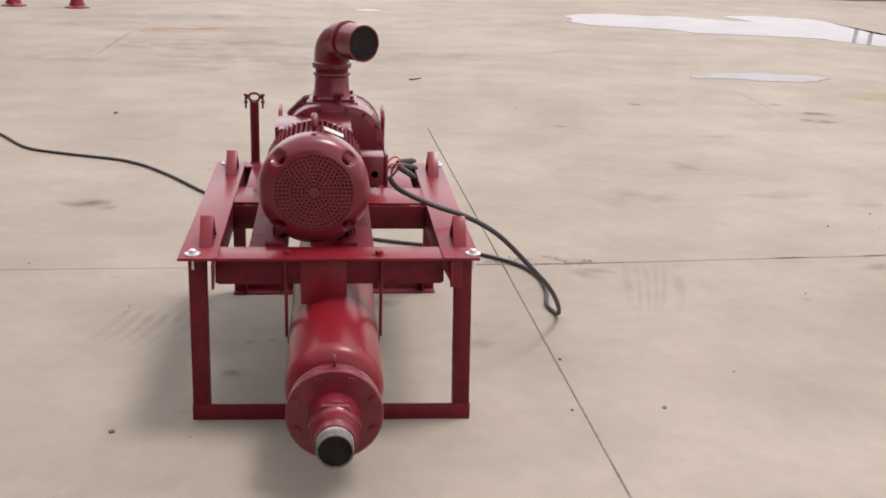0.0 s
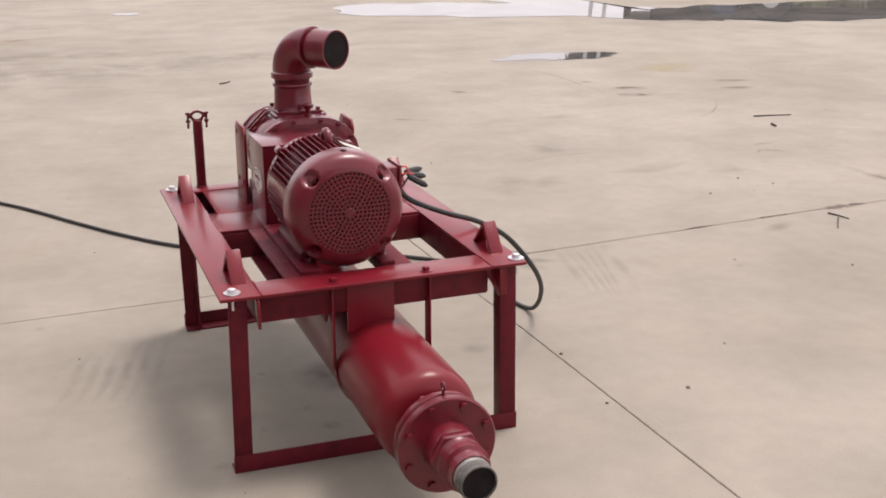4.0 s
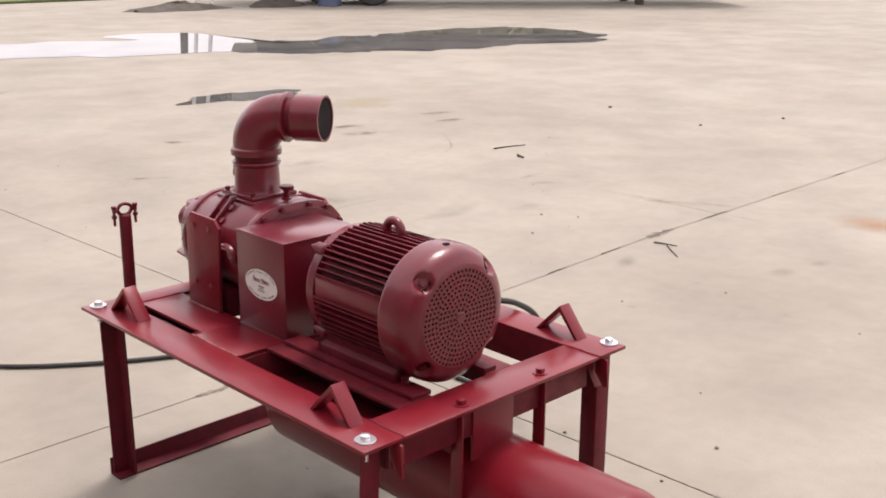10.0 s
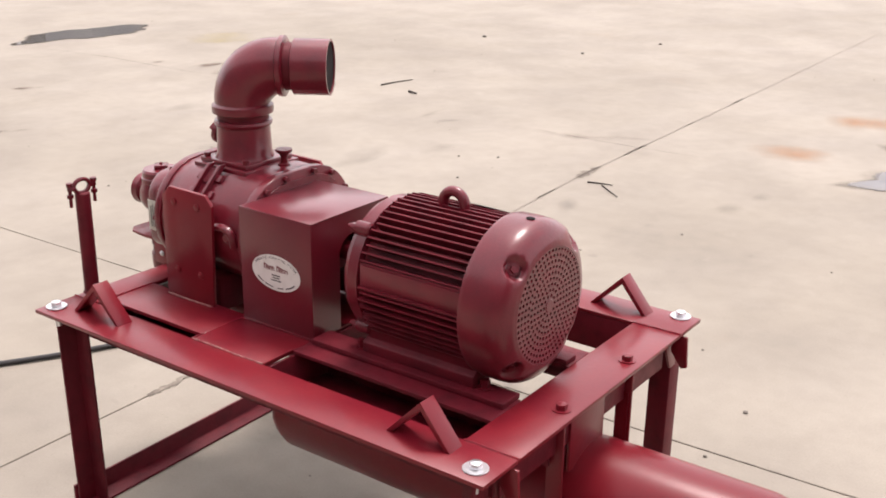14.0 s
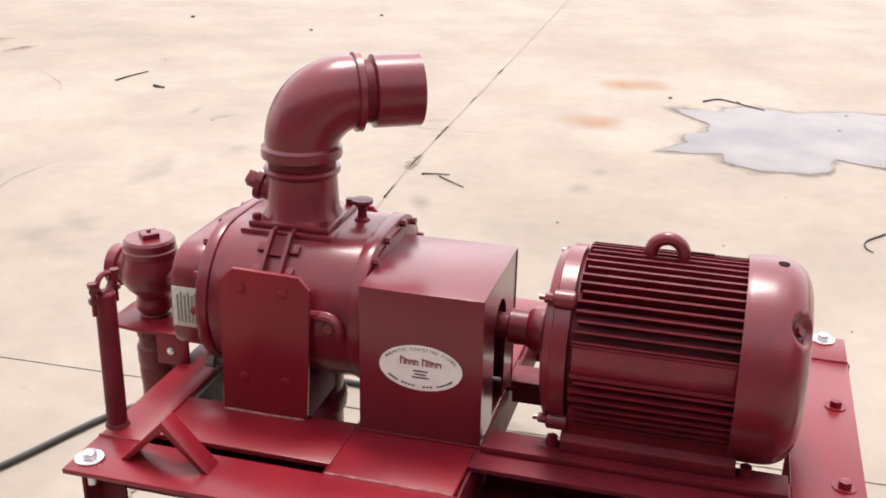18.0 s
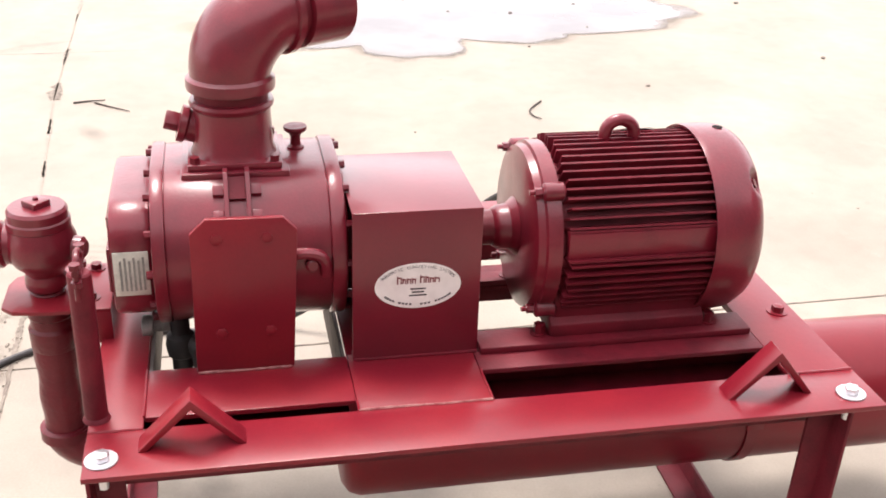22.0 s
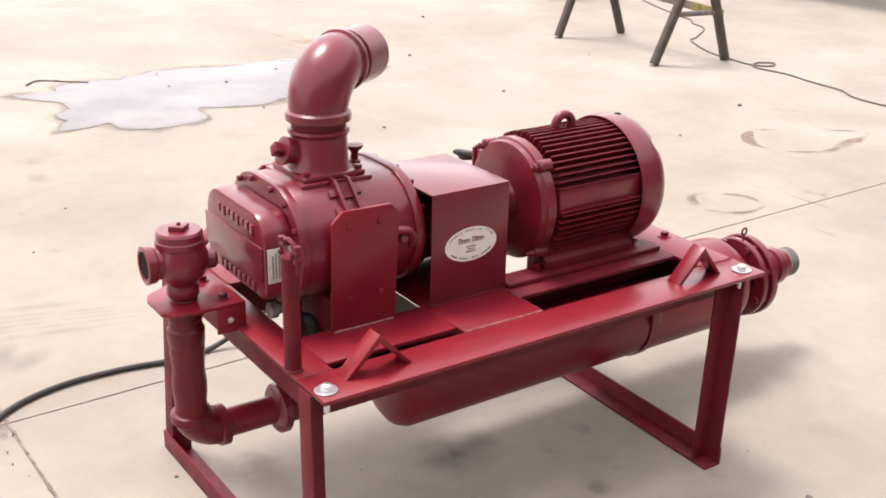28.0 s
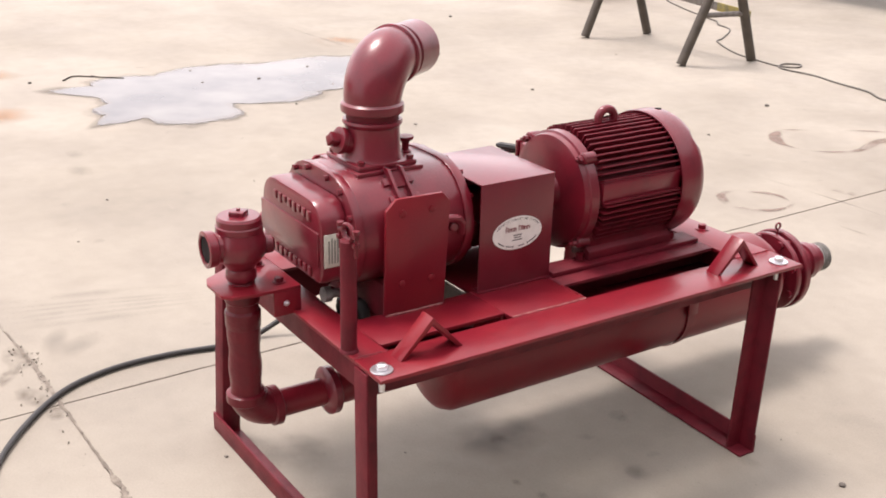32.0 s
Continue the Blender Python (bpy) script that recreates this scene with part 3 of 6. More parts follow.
# ---- the skid ----
def build_skid():
    t = thing("steel_skid_frame", 0, 0, 0, "dark red painted steel skid table on angle-iron legs", "skid frame")
    zt, th = 0.602, 0.010
    L, R, F, B = -0.503, 0.477, -0.692, 0.672

    def sheet(name, x0, x1, y0, y1, drop=0.0):
        return part(name, Geo().box(x0, x1, y0, y1, zt - th - drop, zt - drop), RED, t, bevel=0.0015)

    sheet("side_plate", L, -0.381, F, B)
    sheet("side_plate", 0.355, R, F, B)
    sheet("cross_plate", -0.3805, 0.3545, F, -0.565, 0.0005)
    sheet("cross_plate", -0.3805, 0.3545, 0.584, B, 0.0005)
    sheet("cross_plate", -0.3805, -0.196, -0.006, 0.228, 0.0005)
    sheet("cross_plate", 0.080, 0.3545, -0.006, 0.228, 0.0005)
    sheet("guard_floor", -0.1955, 0.0795, -0.006, 0.228, 0.0010)
    sheet("inner_plate", -0.348, -0.200, 0.2285, 0.5835, 0.0005)
    sheet("inner_plate", 0.180, 0.322, 0.2285, 0.5835, 0.0005)
    for x0, x1 in ((-0.284, -0.170), (0.032, 0.132)):
        part("rail", Geo().box(x0, x1, -0.5645, -0.0065, zt - th - 0.0005, zt - 0.0005), DULL_SHADED, t, bevel=0.0015)
    # channel webs below the plates, their shade put into a darker red
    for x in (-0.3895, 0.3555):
        part("channel_web", Geo().box(x, x + 0.008, -0.64, 0.64, 0.500, zt - th - 0.001), DULL_SHADED, t, bevel=0.001)
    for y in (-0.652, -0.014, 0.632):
        part("channel_web", Geo().box(-0.381, 0.355, y, y + 0.008, 0.500, zt - th - 0.001), DULL_SHADED, t, bevel=0.001)
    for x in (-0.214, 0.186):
        part("channel_web", Geo().box(x, x + 0.008, 0.224, 0.638, 0.500, zt - th - 0.001), DULL_SHADED, t, bevel=0.001)
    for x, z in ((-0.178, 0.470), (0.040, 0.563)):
        part("channel_web", Geo().box(x, x + 0.008, -0.642, -0.020, z, zt - th - 0.001), DULL_SHADED, t, bevel=0.001)
    # pans added under the slots to keep bounced light out of them
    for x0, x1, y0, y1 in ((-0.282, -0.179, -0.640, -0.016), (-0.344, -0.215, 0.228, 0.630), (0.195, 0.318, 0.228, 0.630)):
        part("light_block_pan", Geo().box(x0, x1, y0, y1, 0.500, 0.507), DULL_SHADED, t, bevel=0.001)
    for y in (0.2290, 0.5755):
        part("cross_web", Geo().box(-0.199, 0.179, y, y + 0.0075, 0.486, zt - th - 0.001), BARE, t, "bare grey steel web", bevel=0.001)
    # slide rails that the motor stands on
    for x0, x1 in ((-0.232, -0.165), (0.033, 0.077)):
        part("motor_rail", Geo().box(x0, x1, -0.5585, -0.018, zt, zt + 0.013), DULL_SHADED, t, bevel=0.002)
    # hooks and gussets at the front corners
    part("hook_plate", Geo().prism([(-0.66, 0.59), (-0.70, 0.585), (-0.705, 0.50), (-0.69, 0.497), (-0.66, 0.54)], -0.396, -0.388, Matrix(((0, 0, 1, 0), (1, 0, 0, 0), (0, 1, 0, 0), (0, 0, 0, 1)))), RED, t, bevel=0.001)
    part("hook_plate", Geo().prism([(-0.66, 0.59), (-0.70, 0.585), (-0.705, 0.505), (-0.69, 0.500), (-0.66, 0.54)], 0.380, 0.388, Matrix(((0, 0, 1, 0), (1, 0, 0, 0), (0, 1, 0, 0), (0, 0, 0, 1)))), RED, t, bevel=0.001)
    part("gusset", Geo().prism([(0.34, 0.591), (0.425, 0.591), (0.425, 0.485), (0.395, 0.485)], 0.650, 0.656, Matrix(((1, 0, 0, 0), (0, 0, -1, 0), (0, 1, 0, 0), (0, 0, 0, 1)))), RED, t, bevel=0.001)
    # welds
    for x0, y0, x1, y1 in ((-0.381, F, -0.381, -0.565), (0.355, F, 0.355, -0.565), (-0.381, 0.584, -0.381, B), (0.355, 0.584, 0.355, B), (-0.381, -0.006, -0.381, 0.228), (-0.348, 0.584, -0.2, 0.584), (0.355, -0.006, 0.355, 0.228), (-0.3805, -0.0065, -0.2845, -0.0065), (-0.3805, 0.2282, -0.349, 0.2282), (0.18, 0.584, 0.322, 0.584)):
        pts = [(x0 + (x1 - x0) * i / 8 + random.uniform(-0.0012, 0.0012), y0 + (y1 - y0) * i / 8, zt + 0.0002) for i in range(9)]
        worn = abs(y0 + 0.006) < 0.001 and y1 > 0.2 and x0 < 0
        part("weld_bead", Geo().tube(pts, [0.0026 + random.uniform(-0.0006, 0.0006) for _ in pts], 6), WORN if worn else RED, t, "scuffed pale weld" if worn else "")
    # legs: angle iron from under the plate down to the foot bars
    # legs and foot bars take the darker red in place of table shade
    a, th2 = 0.056, 0.007
    for top, foot in (((-0.474, -0.652), (-0.480, -0.626)), ((0.455, -0.656), (0.466, -0.650)), ((-0.446, 0.676), (-0.442, 0.668)), ((0.462, 0.660), (0.462, 0.688))):
        sx, sy = (1 if top[0] < 0 else -1), (1 if top[1] < 0 else -1)
        poly = [(0, 0), (sx * a, 0), (sx * a, sy * a), (sx * (a - th2), sy * a), (sx * (a - th2), sy * th2), (0, sy * th2)]
        if sx * sy < 0:
            poly.reverse()
        g = Geo()
        g.prism(poly, 0.0, 1.0)
        g.v = [(top[0] * z + foot[0] * (1 - z) + x, top[1] * z + foot[1] * (1 - z) + y, 0.004 + z * (zt - th - 0.006)) for x, y, z in g.v]
        part("leg", g, DULL_SHADED, t, bevel=0.0012)
    for y0, y1, xa, xb, s in ((-0.628, -0.652, -0.482, 0.468, 1), (0.680, 0.690, -0.446, 0.464, -1)):
        g = Geo()
        g.prism([(0, 0), (s * 0.062, 0), (s * 0.062, 0.007), (s * 0.007, 0.007), (s * 0.007, 0.058), (0, 0.058)], 0.0, 1.0)
        g.v = [(xa + (xb - xa) * z, y0 + (y1 - y0) * z - s * 0.0025 + x, 0.0005 + y) for x, y, z in g.v]
        part("foot_bar", g, DULL_SHADED, t, bevel=0.0012)
    # lifting lugs: a flat strap bent to a peak
    for x in (-0.425, 0.424):
        for ya, yp, yb in ((0.590, 0.503, 0.418), (-0.416, -0.503, -0.576)):
            w, s = 0.022, 0.010
            zp = zt + 0.090
            poly = [(ya, zt), (yp, zp), (yb, zt), (yb + s * 1.4, zt), (yp, zp - s * 1.9), (ya - s * 1.4, zt)]
            part("lifting_lug", Geo().prism(poly, -w, w, Matrix(((0, 0, 1, x), (1, 0, 0, 0), (0, 1, 0, 0), (0, 0, 0, 1)))), RED, t, bevel=0.0015)
    # corner bolts on big washers
    for x in (-0.459, 0.459):
        for y in (-0.645, 0.644):
            w = part("washer", Geo().lathe([(0.0255, zt + 0.0002), (0.0265, zt + 0.002), (0.0255, zt + 0.0036), (0.010, zt + 0.0036)], 24, Matrix.Translation((x, y, 0))), ZINC, t, "bright zinc-plated washer")
            g = Geo().hexa(0.0135, zt + 0.0036, zt + 0.0145, Matrix.Translation((x, y, 0)) @ Matrix.Rotation(0.3 + x, 4, "Z"))
            g.lathe([(0.0115, zt + 0.0145), (0.009, zt + 0.0160), (0, zt + 0.0160)], 12, Matrix.Translation((x, y, 0)))
            part("bolt", g, ZINC, w, "zinc-plated hexagon bolt", bevel=0.0008)
            part("bolt_end", Geo().lathe([(0.0075, zt - 0.052), (0.0075, zt - th - 0.001)], 10, Matrix.Translation((x, y, 0))), ZINC, t, "zinc-plated bolt end")
    for x in (0.146, -0.154):
        part("anchor_bolt", bolt(Geo(), Matrix.Translation((x, -0.655, zt)), 0.0125, 0.014, 1.7), RED, t)
    return t


build_skid()
AXIS = -0.068  # the motor's shaft


def build_motor():
    t = thing("electric_motor", AXIS, -0.33, 0.615, "dark red finned electric motor with a perforated fan cover", "motor")
    zc = 0.786
    along = turn(AXIS, 0, zc, (0, -1, 0))
    # darker red on barrel and fins paints in shade between the fins
    part("barrel", Geo().lathe([(0.146, 0.156), (0.149, 0.16), (0.149, 0.462), (0.146, 0.466)], 48, along), DULL_SHADED, t)
    # cooling fins, radial, left out at the side pads and over the feet
    for i in range(60):
        a = 2 * math.pi * (i + 0.5) / 60
        d = math.degrees(a) % 360
        if abs(d - 9.5) < 8.5 or abs(d - 170.5) < 8.5 or 243 < d < 297:
            continue
        m = Matrix.Translation((AXIS, 0, zc)) @ Matrix.Rotation(-a, 4, "Y")
        y0 = -0.168 - 0.006 * (i % 3 == 0)
        part("fin", Geo().prism([(0.138, y0), (0.1765, y0 - 0.004), (0.1765, -0.458), (0.138, -0.458)], -0.0021, 0.0021, m), DULL_SHADED, t, smooth=0)
    for d in (18.9, 161.1, 0.2, 179.8):
        m = Matrix.Translation((AXIS, 0, zc)) @ Matrix.Rotation(-radians(d), 4, "Y")
        part("fin", Geo().prism([(0.136, -0.168), (0.1745, -0.172), (0.1745, -0.458), (0.136, -0.458)], -0.0024, 0.0024, m), DULL_SHADED, t, smooth=0)
    for s, x in ((1, 0), (-1, 0)):
        part("side_pad", Geo().box(AXIS + min(s * 0.132, s * 0.1665), AXIS + max(s * 0.132, s * 0.1665), -0.458, -0.172, zc + 0.002, zc + 0.054), CAST, t, bevel=0.004)
    # drive end bell with its ears and bolts
    part("end_bell", Geo().lathe([(0.060, 0.112), (0.140, 0.114), (0.156, 0.119), (0.160, 0.132), (0.166, 0.135), (0.166, 0.162), (0.150, 0.164)], 48, along), CAST, t)
    part("bearing_cap", Geo().lathe([(0.027, 0.064), (0.036, 0.068), (0.043, 0.078), (0.045, 0.098), (0.058, 0.1125)], 32, along), CAST, t)
    for k in range(4):
        a = math.pi / 4 + k * math.pi / 2
        x, z = AXIS + 0.168 * math.cos(a), zc + 0.168 * math.sin(a)
        ear = part("ear", Geo().lathe([(0.012, 0.128), (0.017, 0.132), (0.017, 0.166), (0.012, 0.170)], 14, turn(x, 0, z, (0, -1, 0))), CAST, t)
        part("ear_bolt", Geo().hexa(0.009, 0.114, 0.1275, turn(x, 0, z, (0, -1, 0))).lathe([(0.005, 0.104), (0.005, 0.1145)], 8, turn(x, 0, z, (0, -1, 0))), CAST, ear)
    part("shaft", Geo().lathe([(0.024, -0.02), (0.024, 0.099)], 24, along), ROUGH_RED, t)
    part("shaft_hub", Geo().lathe([(0.028, 0.030), (0.034, 0.033), (0.034, 0.070), (0.028, 0.073)], 28, along), ROUGH_RED, t)
    # fan cover: shell, rim and perforated face
    prof = [(0.178, 0.452), (0.184, 0.450)] + [(q.x, q.y) for q in smooth_path([(0.186, 0.458, 0), (0.1865, 0.480, 0), (0.186, 0.506, 0), (0.182, 0.528, 0), (0.169, 0.548, 0), (0.148, 0.560, 0), (0.132, 0.5645, 0)], 5)]
    prof += [(0.132, 0.561), (0.145, 0.556), (0.166, 0.544), (0.178, 0.525), (0.181, 0.506), (0.181, 0.455)]
    g = Geo().lathe(prof, 160, close=True)
    # four dents with the cover bolts in them
    pits = [(Vector((0.166 * math.cos(a), 0.166 * math.sin(a), 0.5495)), Vector((math.cos(a), math.sin(a), 1.1)).normalized()) for a in (math.pi / 4 + k * math.pi / 2 for k in range(4))]
    for i, q in enumerate(g.v):
        q = Vector(q)
        for c, w in pits:
            away = q - c
            flat = (away - w * away.dot(w)).length
            if flat < 0.029 and away.length < 0.05:
                e = min(1.0, max(0.0, (0.029 - flat) / 0.012))
                g.v[i] = tuple(q - w * (0.015 * e * e * (3 - 2 * e)))
    g.v = [tuple(along @ Vector(q)) for q in g.v]
    part("fan_cover", g, CAST, t, smooth=50)
    g = Geo()
    g.lathe([(0.0, 0.5655), (0.014, 0.5655), (0.016, 0.5640)], 20, along)
    for ring in range(9):
        r = 0.0225 + 0.0128 * ring
        k = max(8, round(2 * math.pi * r / 0.0138))
        h = 0.00645
        for i in range(k):
            a = 2 * math.pi * i / k
            da = math.pi / k
            outer, inner = [], []
            for q in range(8):
                u, w = ((1, 0), (1, 1), (0, 1), (-1, 1), (-1, 0), (-1, -1), (0, -1), (1, -1))[q]
                outer.append(((r + u * h) * math.cos(a + w * da), (r + u * h) * math.sin(a + w * da), 0.5640))
                c = 0.0040
                inner.append(((r + c * math.cos(q * math.pi / 4)) * math.cos(a + c * math.sin(q * math.pi / 4) / r), (r + c * math.cos(q * math.pi / 4)) * math.sin(a + c * math.sin(q * math.pi / 4) / r), 0.5640))
            g.add(outer + inner + [(p[0], p[1], 0.5605) for p in inner], [(q, (q + 1) % 8, 8 + (q + 1) % 8, 8 + q) for q in range(8)] + [(8 + q, 8 + (q + 1) % 8, 16 + (q + 1) % 8, 16 + q) for q in range(8)], along)
    grille = part("fan_grille", g, CAST, t, "perforated round grille", smooth=0)
    part("fan_plate", Geo().lathe([(0.0, 0.548), (0.150, 0.548)], 32, along), CAST, t)
    for k in range(4):
        a = math.pi / 4 + k * math.pi / 2
        x, z = AXIS + 0.166 * math.cos(a), zc + 0.166 * math.sin(a)
        m = turn(x, -0.5495, z, Vector((math.cos(a), -1.1, math.sin(a)))) @ Matrix.Translation((0, 0, -0.0155))
        hole = part("bolt_washer", Geo().lathe([(0.0145, 0.0), (0.0145, 0.0025), (0.0, 0.0025)], 18, m), ROUGH_RED, t)
        part("cover_bolt", Geo().hexa(0.0095, 0.0025, 0.0085, m), ROUGH_RED, hole)
    # flat near-black disc, the hole's shade given as colour
    part("drain_hole", Geo().lathe([(0.010, 0.0), (0.010, 0.0012), (0.0, 0.0012)], 14, turn(AXIS, -0.508, zc + 0.1858, (0, -0.02, 1))), INNER, t, "near-black disc standing in for a shaded hole")
    # lifting eye
    arch = [(AXIS, -0.309 + 0.029 * math.cos(a), 0.968 + 0.027 * math.sin(a)) for a in np.linspace(math.pi, 0, 13)]
    arch = [(AXIS, -0.338, 0.940)] + arch + [(AXIS, -0.280, 0.940)]
    part("lifting_eye", Geo().tube(arch, 0.0122, 12), CAST, t)
    # feet
    for s in (-1, 1):
        x0 = AXIS + s * 0.142
        xa, xb = sorted((x0, x0 - s * 0.075))
        part("foot", Geo().prism([(xa, 0.6152), (xb, 0.6152), (xb, 0.640) if s > 0 else (xb, 0.690), (xa, 0.690) if s > 0 else (xa, 0.640)], -0.467, -0.158, Matrix(((1, 0, 0, 0), (0, 0, 1, 0), (0, 1, 0, 0), (0, 0, 0, 1)))), DULL_SHADED, t, bevel=0.003)
        for y in (-0.485, -0.142):
            part("foot_bolt", bolt(Geo(), Matrix.Translation((x0 - s * 0.02, y, 0.615)), 0.0115, 0.020, 1.6), ROUGH_RED, t)
    part("base_skirt", Geo().box(AXIS - 0.128, AXIS + 0.128, -0.462, -0.164, 0.640, 0.700), DULL_SHADED, t, bevel=0.004)
    # maker's plate up on the fins, no lettering that can be read
    m = Matrix.Translation((AXIS, -0.36, zc)) @ Matrix.Rotation(radians(22), 4, "Y")
    part("nameplate", Geo().box(-0.036, 0.036, -0.03, 0.03, 0.1765, 0.178, m), PLATE, t, "bright grey metal nameplate")
    # terminal box with a knock-out hole and loose taped leads
    box = part("terminal_box", Geo().box(0.090, 0.178, -0.300, -0.196, 0.744, 0.852), CAST, t, bevel=0.006)
    part("box_lid", Geo().box(0.1785, 0.190, -0.306, -0.190, 0.738, 0.858), CAST, box, bevel=0.004)
    part("knockout", Geo().lathe([(0.013, 0.0), (0.018, 0.0), (0.018, 0.004), (0.013, 0.004)], 20, turn(0.143, -0.3005, 0.787, (0, -1, 0)), close=True), CAST, box)
    # knock-out shade painted as a near-black disc
    part("knockout_hole", Geo().lathe([(0.013, 0.001), (0.0, 0.001)], 16, turn(0.143, -0.3005, 0.787, (0, -1, 0))), INNER, box, "near-black disc standing in for the shaded knock-out hole")
    return t


build_motor()


def build_cable():
    t = thing("power_cable", 0.23, -0.24, 0.0, "black rubber power cable drooping from the motor onto the concrete", "cable")
    z = 0.011
    pts = [(0.196, -0.245, 0.765), (0.225, -0.256, 0.728), (0.285, -0.268, 0.697), (0.37, -0.274, 0.662), (0.487, -0.262, 0.618), (0.61, -0.235, 0.54), (0.742, -0.165, 0.40), (0.852, -0.03, 0.265), (0.926, 0.12, 0.14), (0.966, 0.255, 0.045), (0.970, 0.345, z), (0.952, 0.44, z),
           (0.985, 0.64, z), (0.975, 0.86, z), (0.875, 1.06, z), (0.60, 1.28, z), (0.24, 1.43, z), (-0.08, 1.61, z), (-0.33, 1.81, z), (-0.55, 2.08, z), (-0.77, 2.41, z), (-1.08, 2.90, z), (-1.37, 3.22, z), (-1.80, 3.42, z), (-2.10, 3.60, z), (-2.40, 4.05, z), (-2.9, 4.7, z), (-4.4, 5.2, z), (-6.0, 6.0, z)]
    part("cord", Geo().tube(smooth_path(pts, 8), 0.0095, 10), BLACK, t)
    for p in ([(0.181, -0.235, 0.789), (0.201, -0.225, 0.824), (0.228, -0.230, 0.834), (0.236, -0.250, 0.809)], [(0.186, -0.250, 0.794), (0.211, -0.270, 0.819), (0.251, -0.250, 0.809)]):
        part("lead", Geo().tube(smooth_path(p, 5), 0.0028, 6), WIRE, t, "red insulated lead")
    for a, b in (((0.228, -0.245, 0.810), (0.301, -0.225, 0.792)), ((0.228, -0.255, 0.806), (0.291, -0.275, 0.769)), ((0.224, -0.235, 0.816), (0.296, -0.200, 0.814))):
        a, b = Vector(a), Vector(b)
        part("taped_joint", Geo().tube([a, a.lerp(b, 0.15), a.lerp(b, 0.8), b], [0.006, 0.011, 0.011, 0.005], 8), BLACK, t, "black taped cable joint")
    for p in ([(0.201, -0.245, 0.759), (0.216, -0.250, 0.779), (0.236, -0.246, 0.806)], [(0.206, -0.240, 0.764), (0.212, -0.225, 0.794), (0.231, -0.235, 0.814)]):
        part("lead", Geo().tube(smooth_path(p, 5), 0.0035, 6), BLACK, t)


build_cable()


def build_guard():
    t = thing("coupling_guard", AXIS, 0.10, 0.602, "dark red sheet-metal coupling guard box with an oval white decal", "guard")
    x0, x1, y0, y1, z0, z1, s = -0.219, 0.066, -0.014, 0.219, 0.602, 0.895, 0.004
    g = Geo()
    poly = [(x0, z0), (x0, z1), (x1, z1), (x1, z0), (x1 - s, z0), (x1 - s, z1 - s), (x0 + s, z1 - s), (x0 + s, z0)]
    g.prism(poly, y0, y1, Matrix(((1, 0, 0, 0), (0, 0, 1, 0), (0, 1, 0, 0), (0, 0, 0, 1))))
    part("cover", g, GUARD, t, bevel=0.0015)
    # end sheet with a round-topped slot for the shaft
    w, top = 0.050, 0.786
    arch = [(AXIS + w * math.cos(a), top + w * math.sin(a)) for a in np.linspace(math.pi, 0, 11)]
    poly = [(x0 + s, z0), (x0 + s, z1 - s), (x1 - s, z1 - s), (x1 - s, z0), (AXIS + w, z0)] + arch[::-1] + [(AXIS - w, z0)]
    part("end_sheet", Geo().prism(poly, y0 + 0.002, y0 + 0.006, Matrix(((1, 0, 0, 0), (0, 0, 1, 0), (0, 1, 0, 0), (0, 0, 0, 1)))), GUARD, t)
    part("base_flange", Geo().box(x0 - 0.003, x0 + 0.03, y0, y1 - 0.001, z0, z0 + 0.004), GUARD, t, bevel=0.001)
    part("coupling", Geo().lathe([(0.030, -0.18), (0.052, -0.175), (0.052, -0.03), (0.030, -0.021)], 24, turn(AXIS, 0, 0.786, (0, -1, 0))), ROUGH_RED, t)
    # decal
    m = Matrix(((0, 0, -1, x0 - 0.0012), (-1, 0, 0, 0.101), (0, 1, 0, 0.749), (0, 0, 0, 1)))
    oval = [(0.0785 * math.cos(a), 0.0450 * math.sin(a)) for a in np.linspace(0, 2 * math.pi, 49)[:-1]]
    decal = part("decal", Geo().prism(oval, -0.0010, 0.0, m), DECAL, t, "white oval decal with dark printing")
    # the house mark as plain shapes
    g, x = Geo(), -0.0385
    for wd, hi in ((0.0085, 0.017), (0.0070, 0.012), (0.0075, 0.012), (0.0075, 0.012), (0, 0), (0.0085, 0.017), (0.0065, 0.015), (0.0075, 0.012), (0.0095, 0.012)):
        if wd:
            g.box(x, x + 0.0024, 0.005, 0.005 + hi * 0.94, 0.0, 0.0006, m)
            g.box(x + wd - 0.0020, x + wd, 0.005, 0.005 + hi * 0.80, 0.0, 0.0006, m)
            g.box(x + 0.0024, x + wd - 0.0020, 0.0025 + hi * 0.80, 0.005 + hi * 0.80, 0.0, 0.0006, m)
            x += wd + 0.0013
        else:
            x += 0.006
    part("house_mark", g, RED_INK, decal, "dark red house mark", smooth=0)
    for y, w in ((-0.006, 0.028), (-0.0125, 0.022), (-0.019, 0.032)):
        part("printed_line", Geo().box(-w / 2, w / 2, y - 0.0014, y + 0.0014, 0.0, 0.0005, m), INK, decal, smooth=0)
    for k in range(21):
        a = radians(212 + k * 116 / 20)
        if k in (4, 9, 10, 14):
            continue
        q = m @ Matrix.Translation((0.069 * math.cos(a), 0.0372 * math.sin(a), 0)) @ Matrix.Rotation(math.atan2(0.0372 * math.cos(a), -0.069 * math.sin(a)), 4, "Z")
        part("printed_bar", Geo().box(-0.0022, 0.0022, -0.0018, 0.0018, 0.0, 0.0005, q), INK, decal, smooth=0)
    words = "PNEUMATIC CONVEYING SYSTEMS"
    for k, ch in enumerate(words):
        if ch == " ":
            continue
        a = radians(156 - k * 132 / (len(words) - 1))
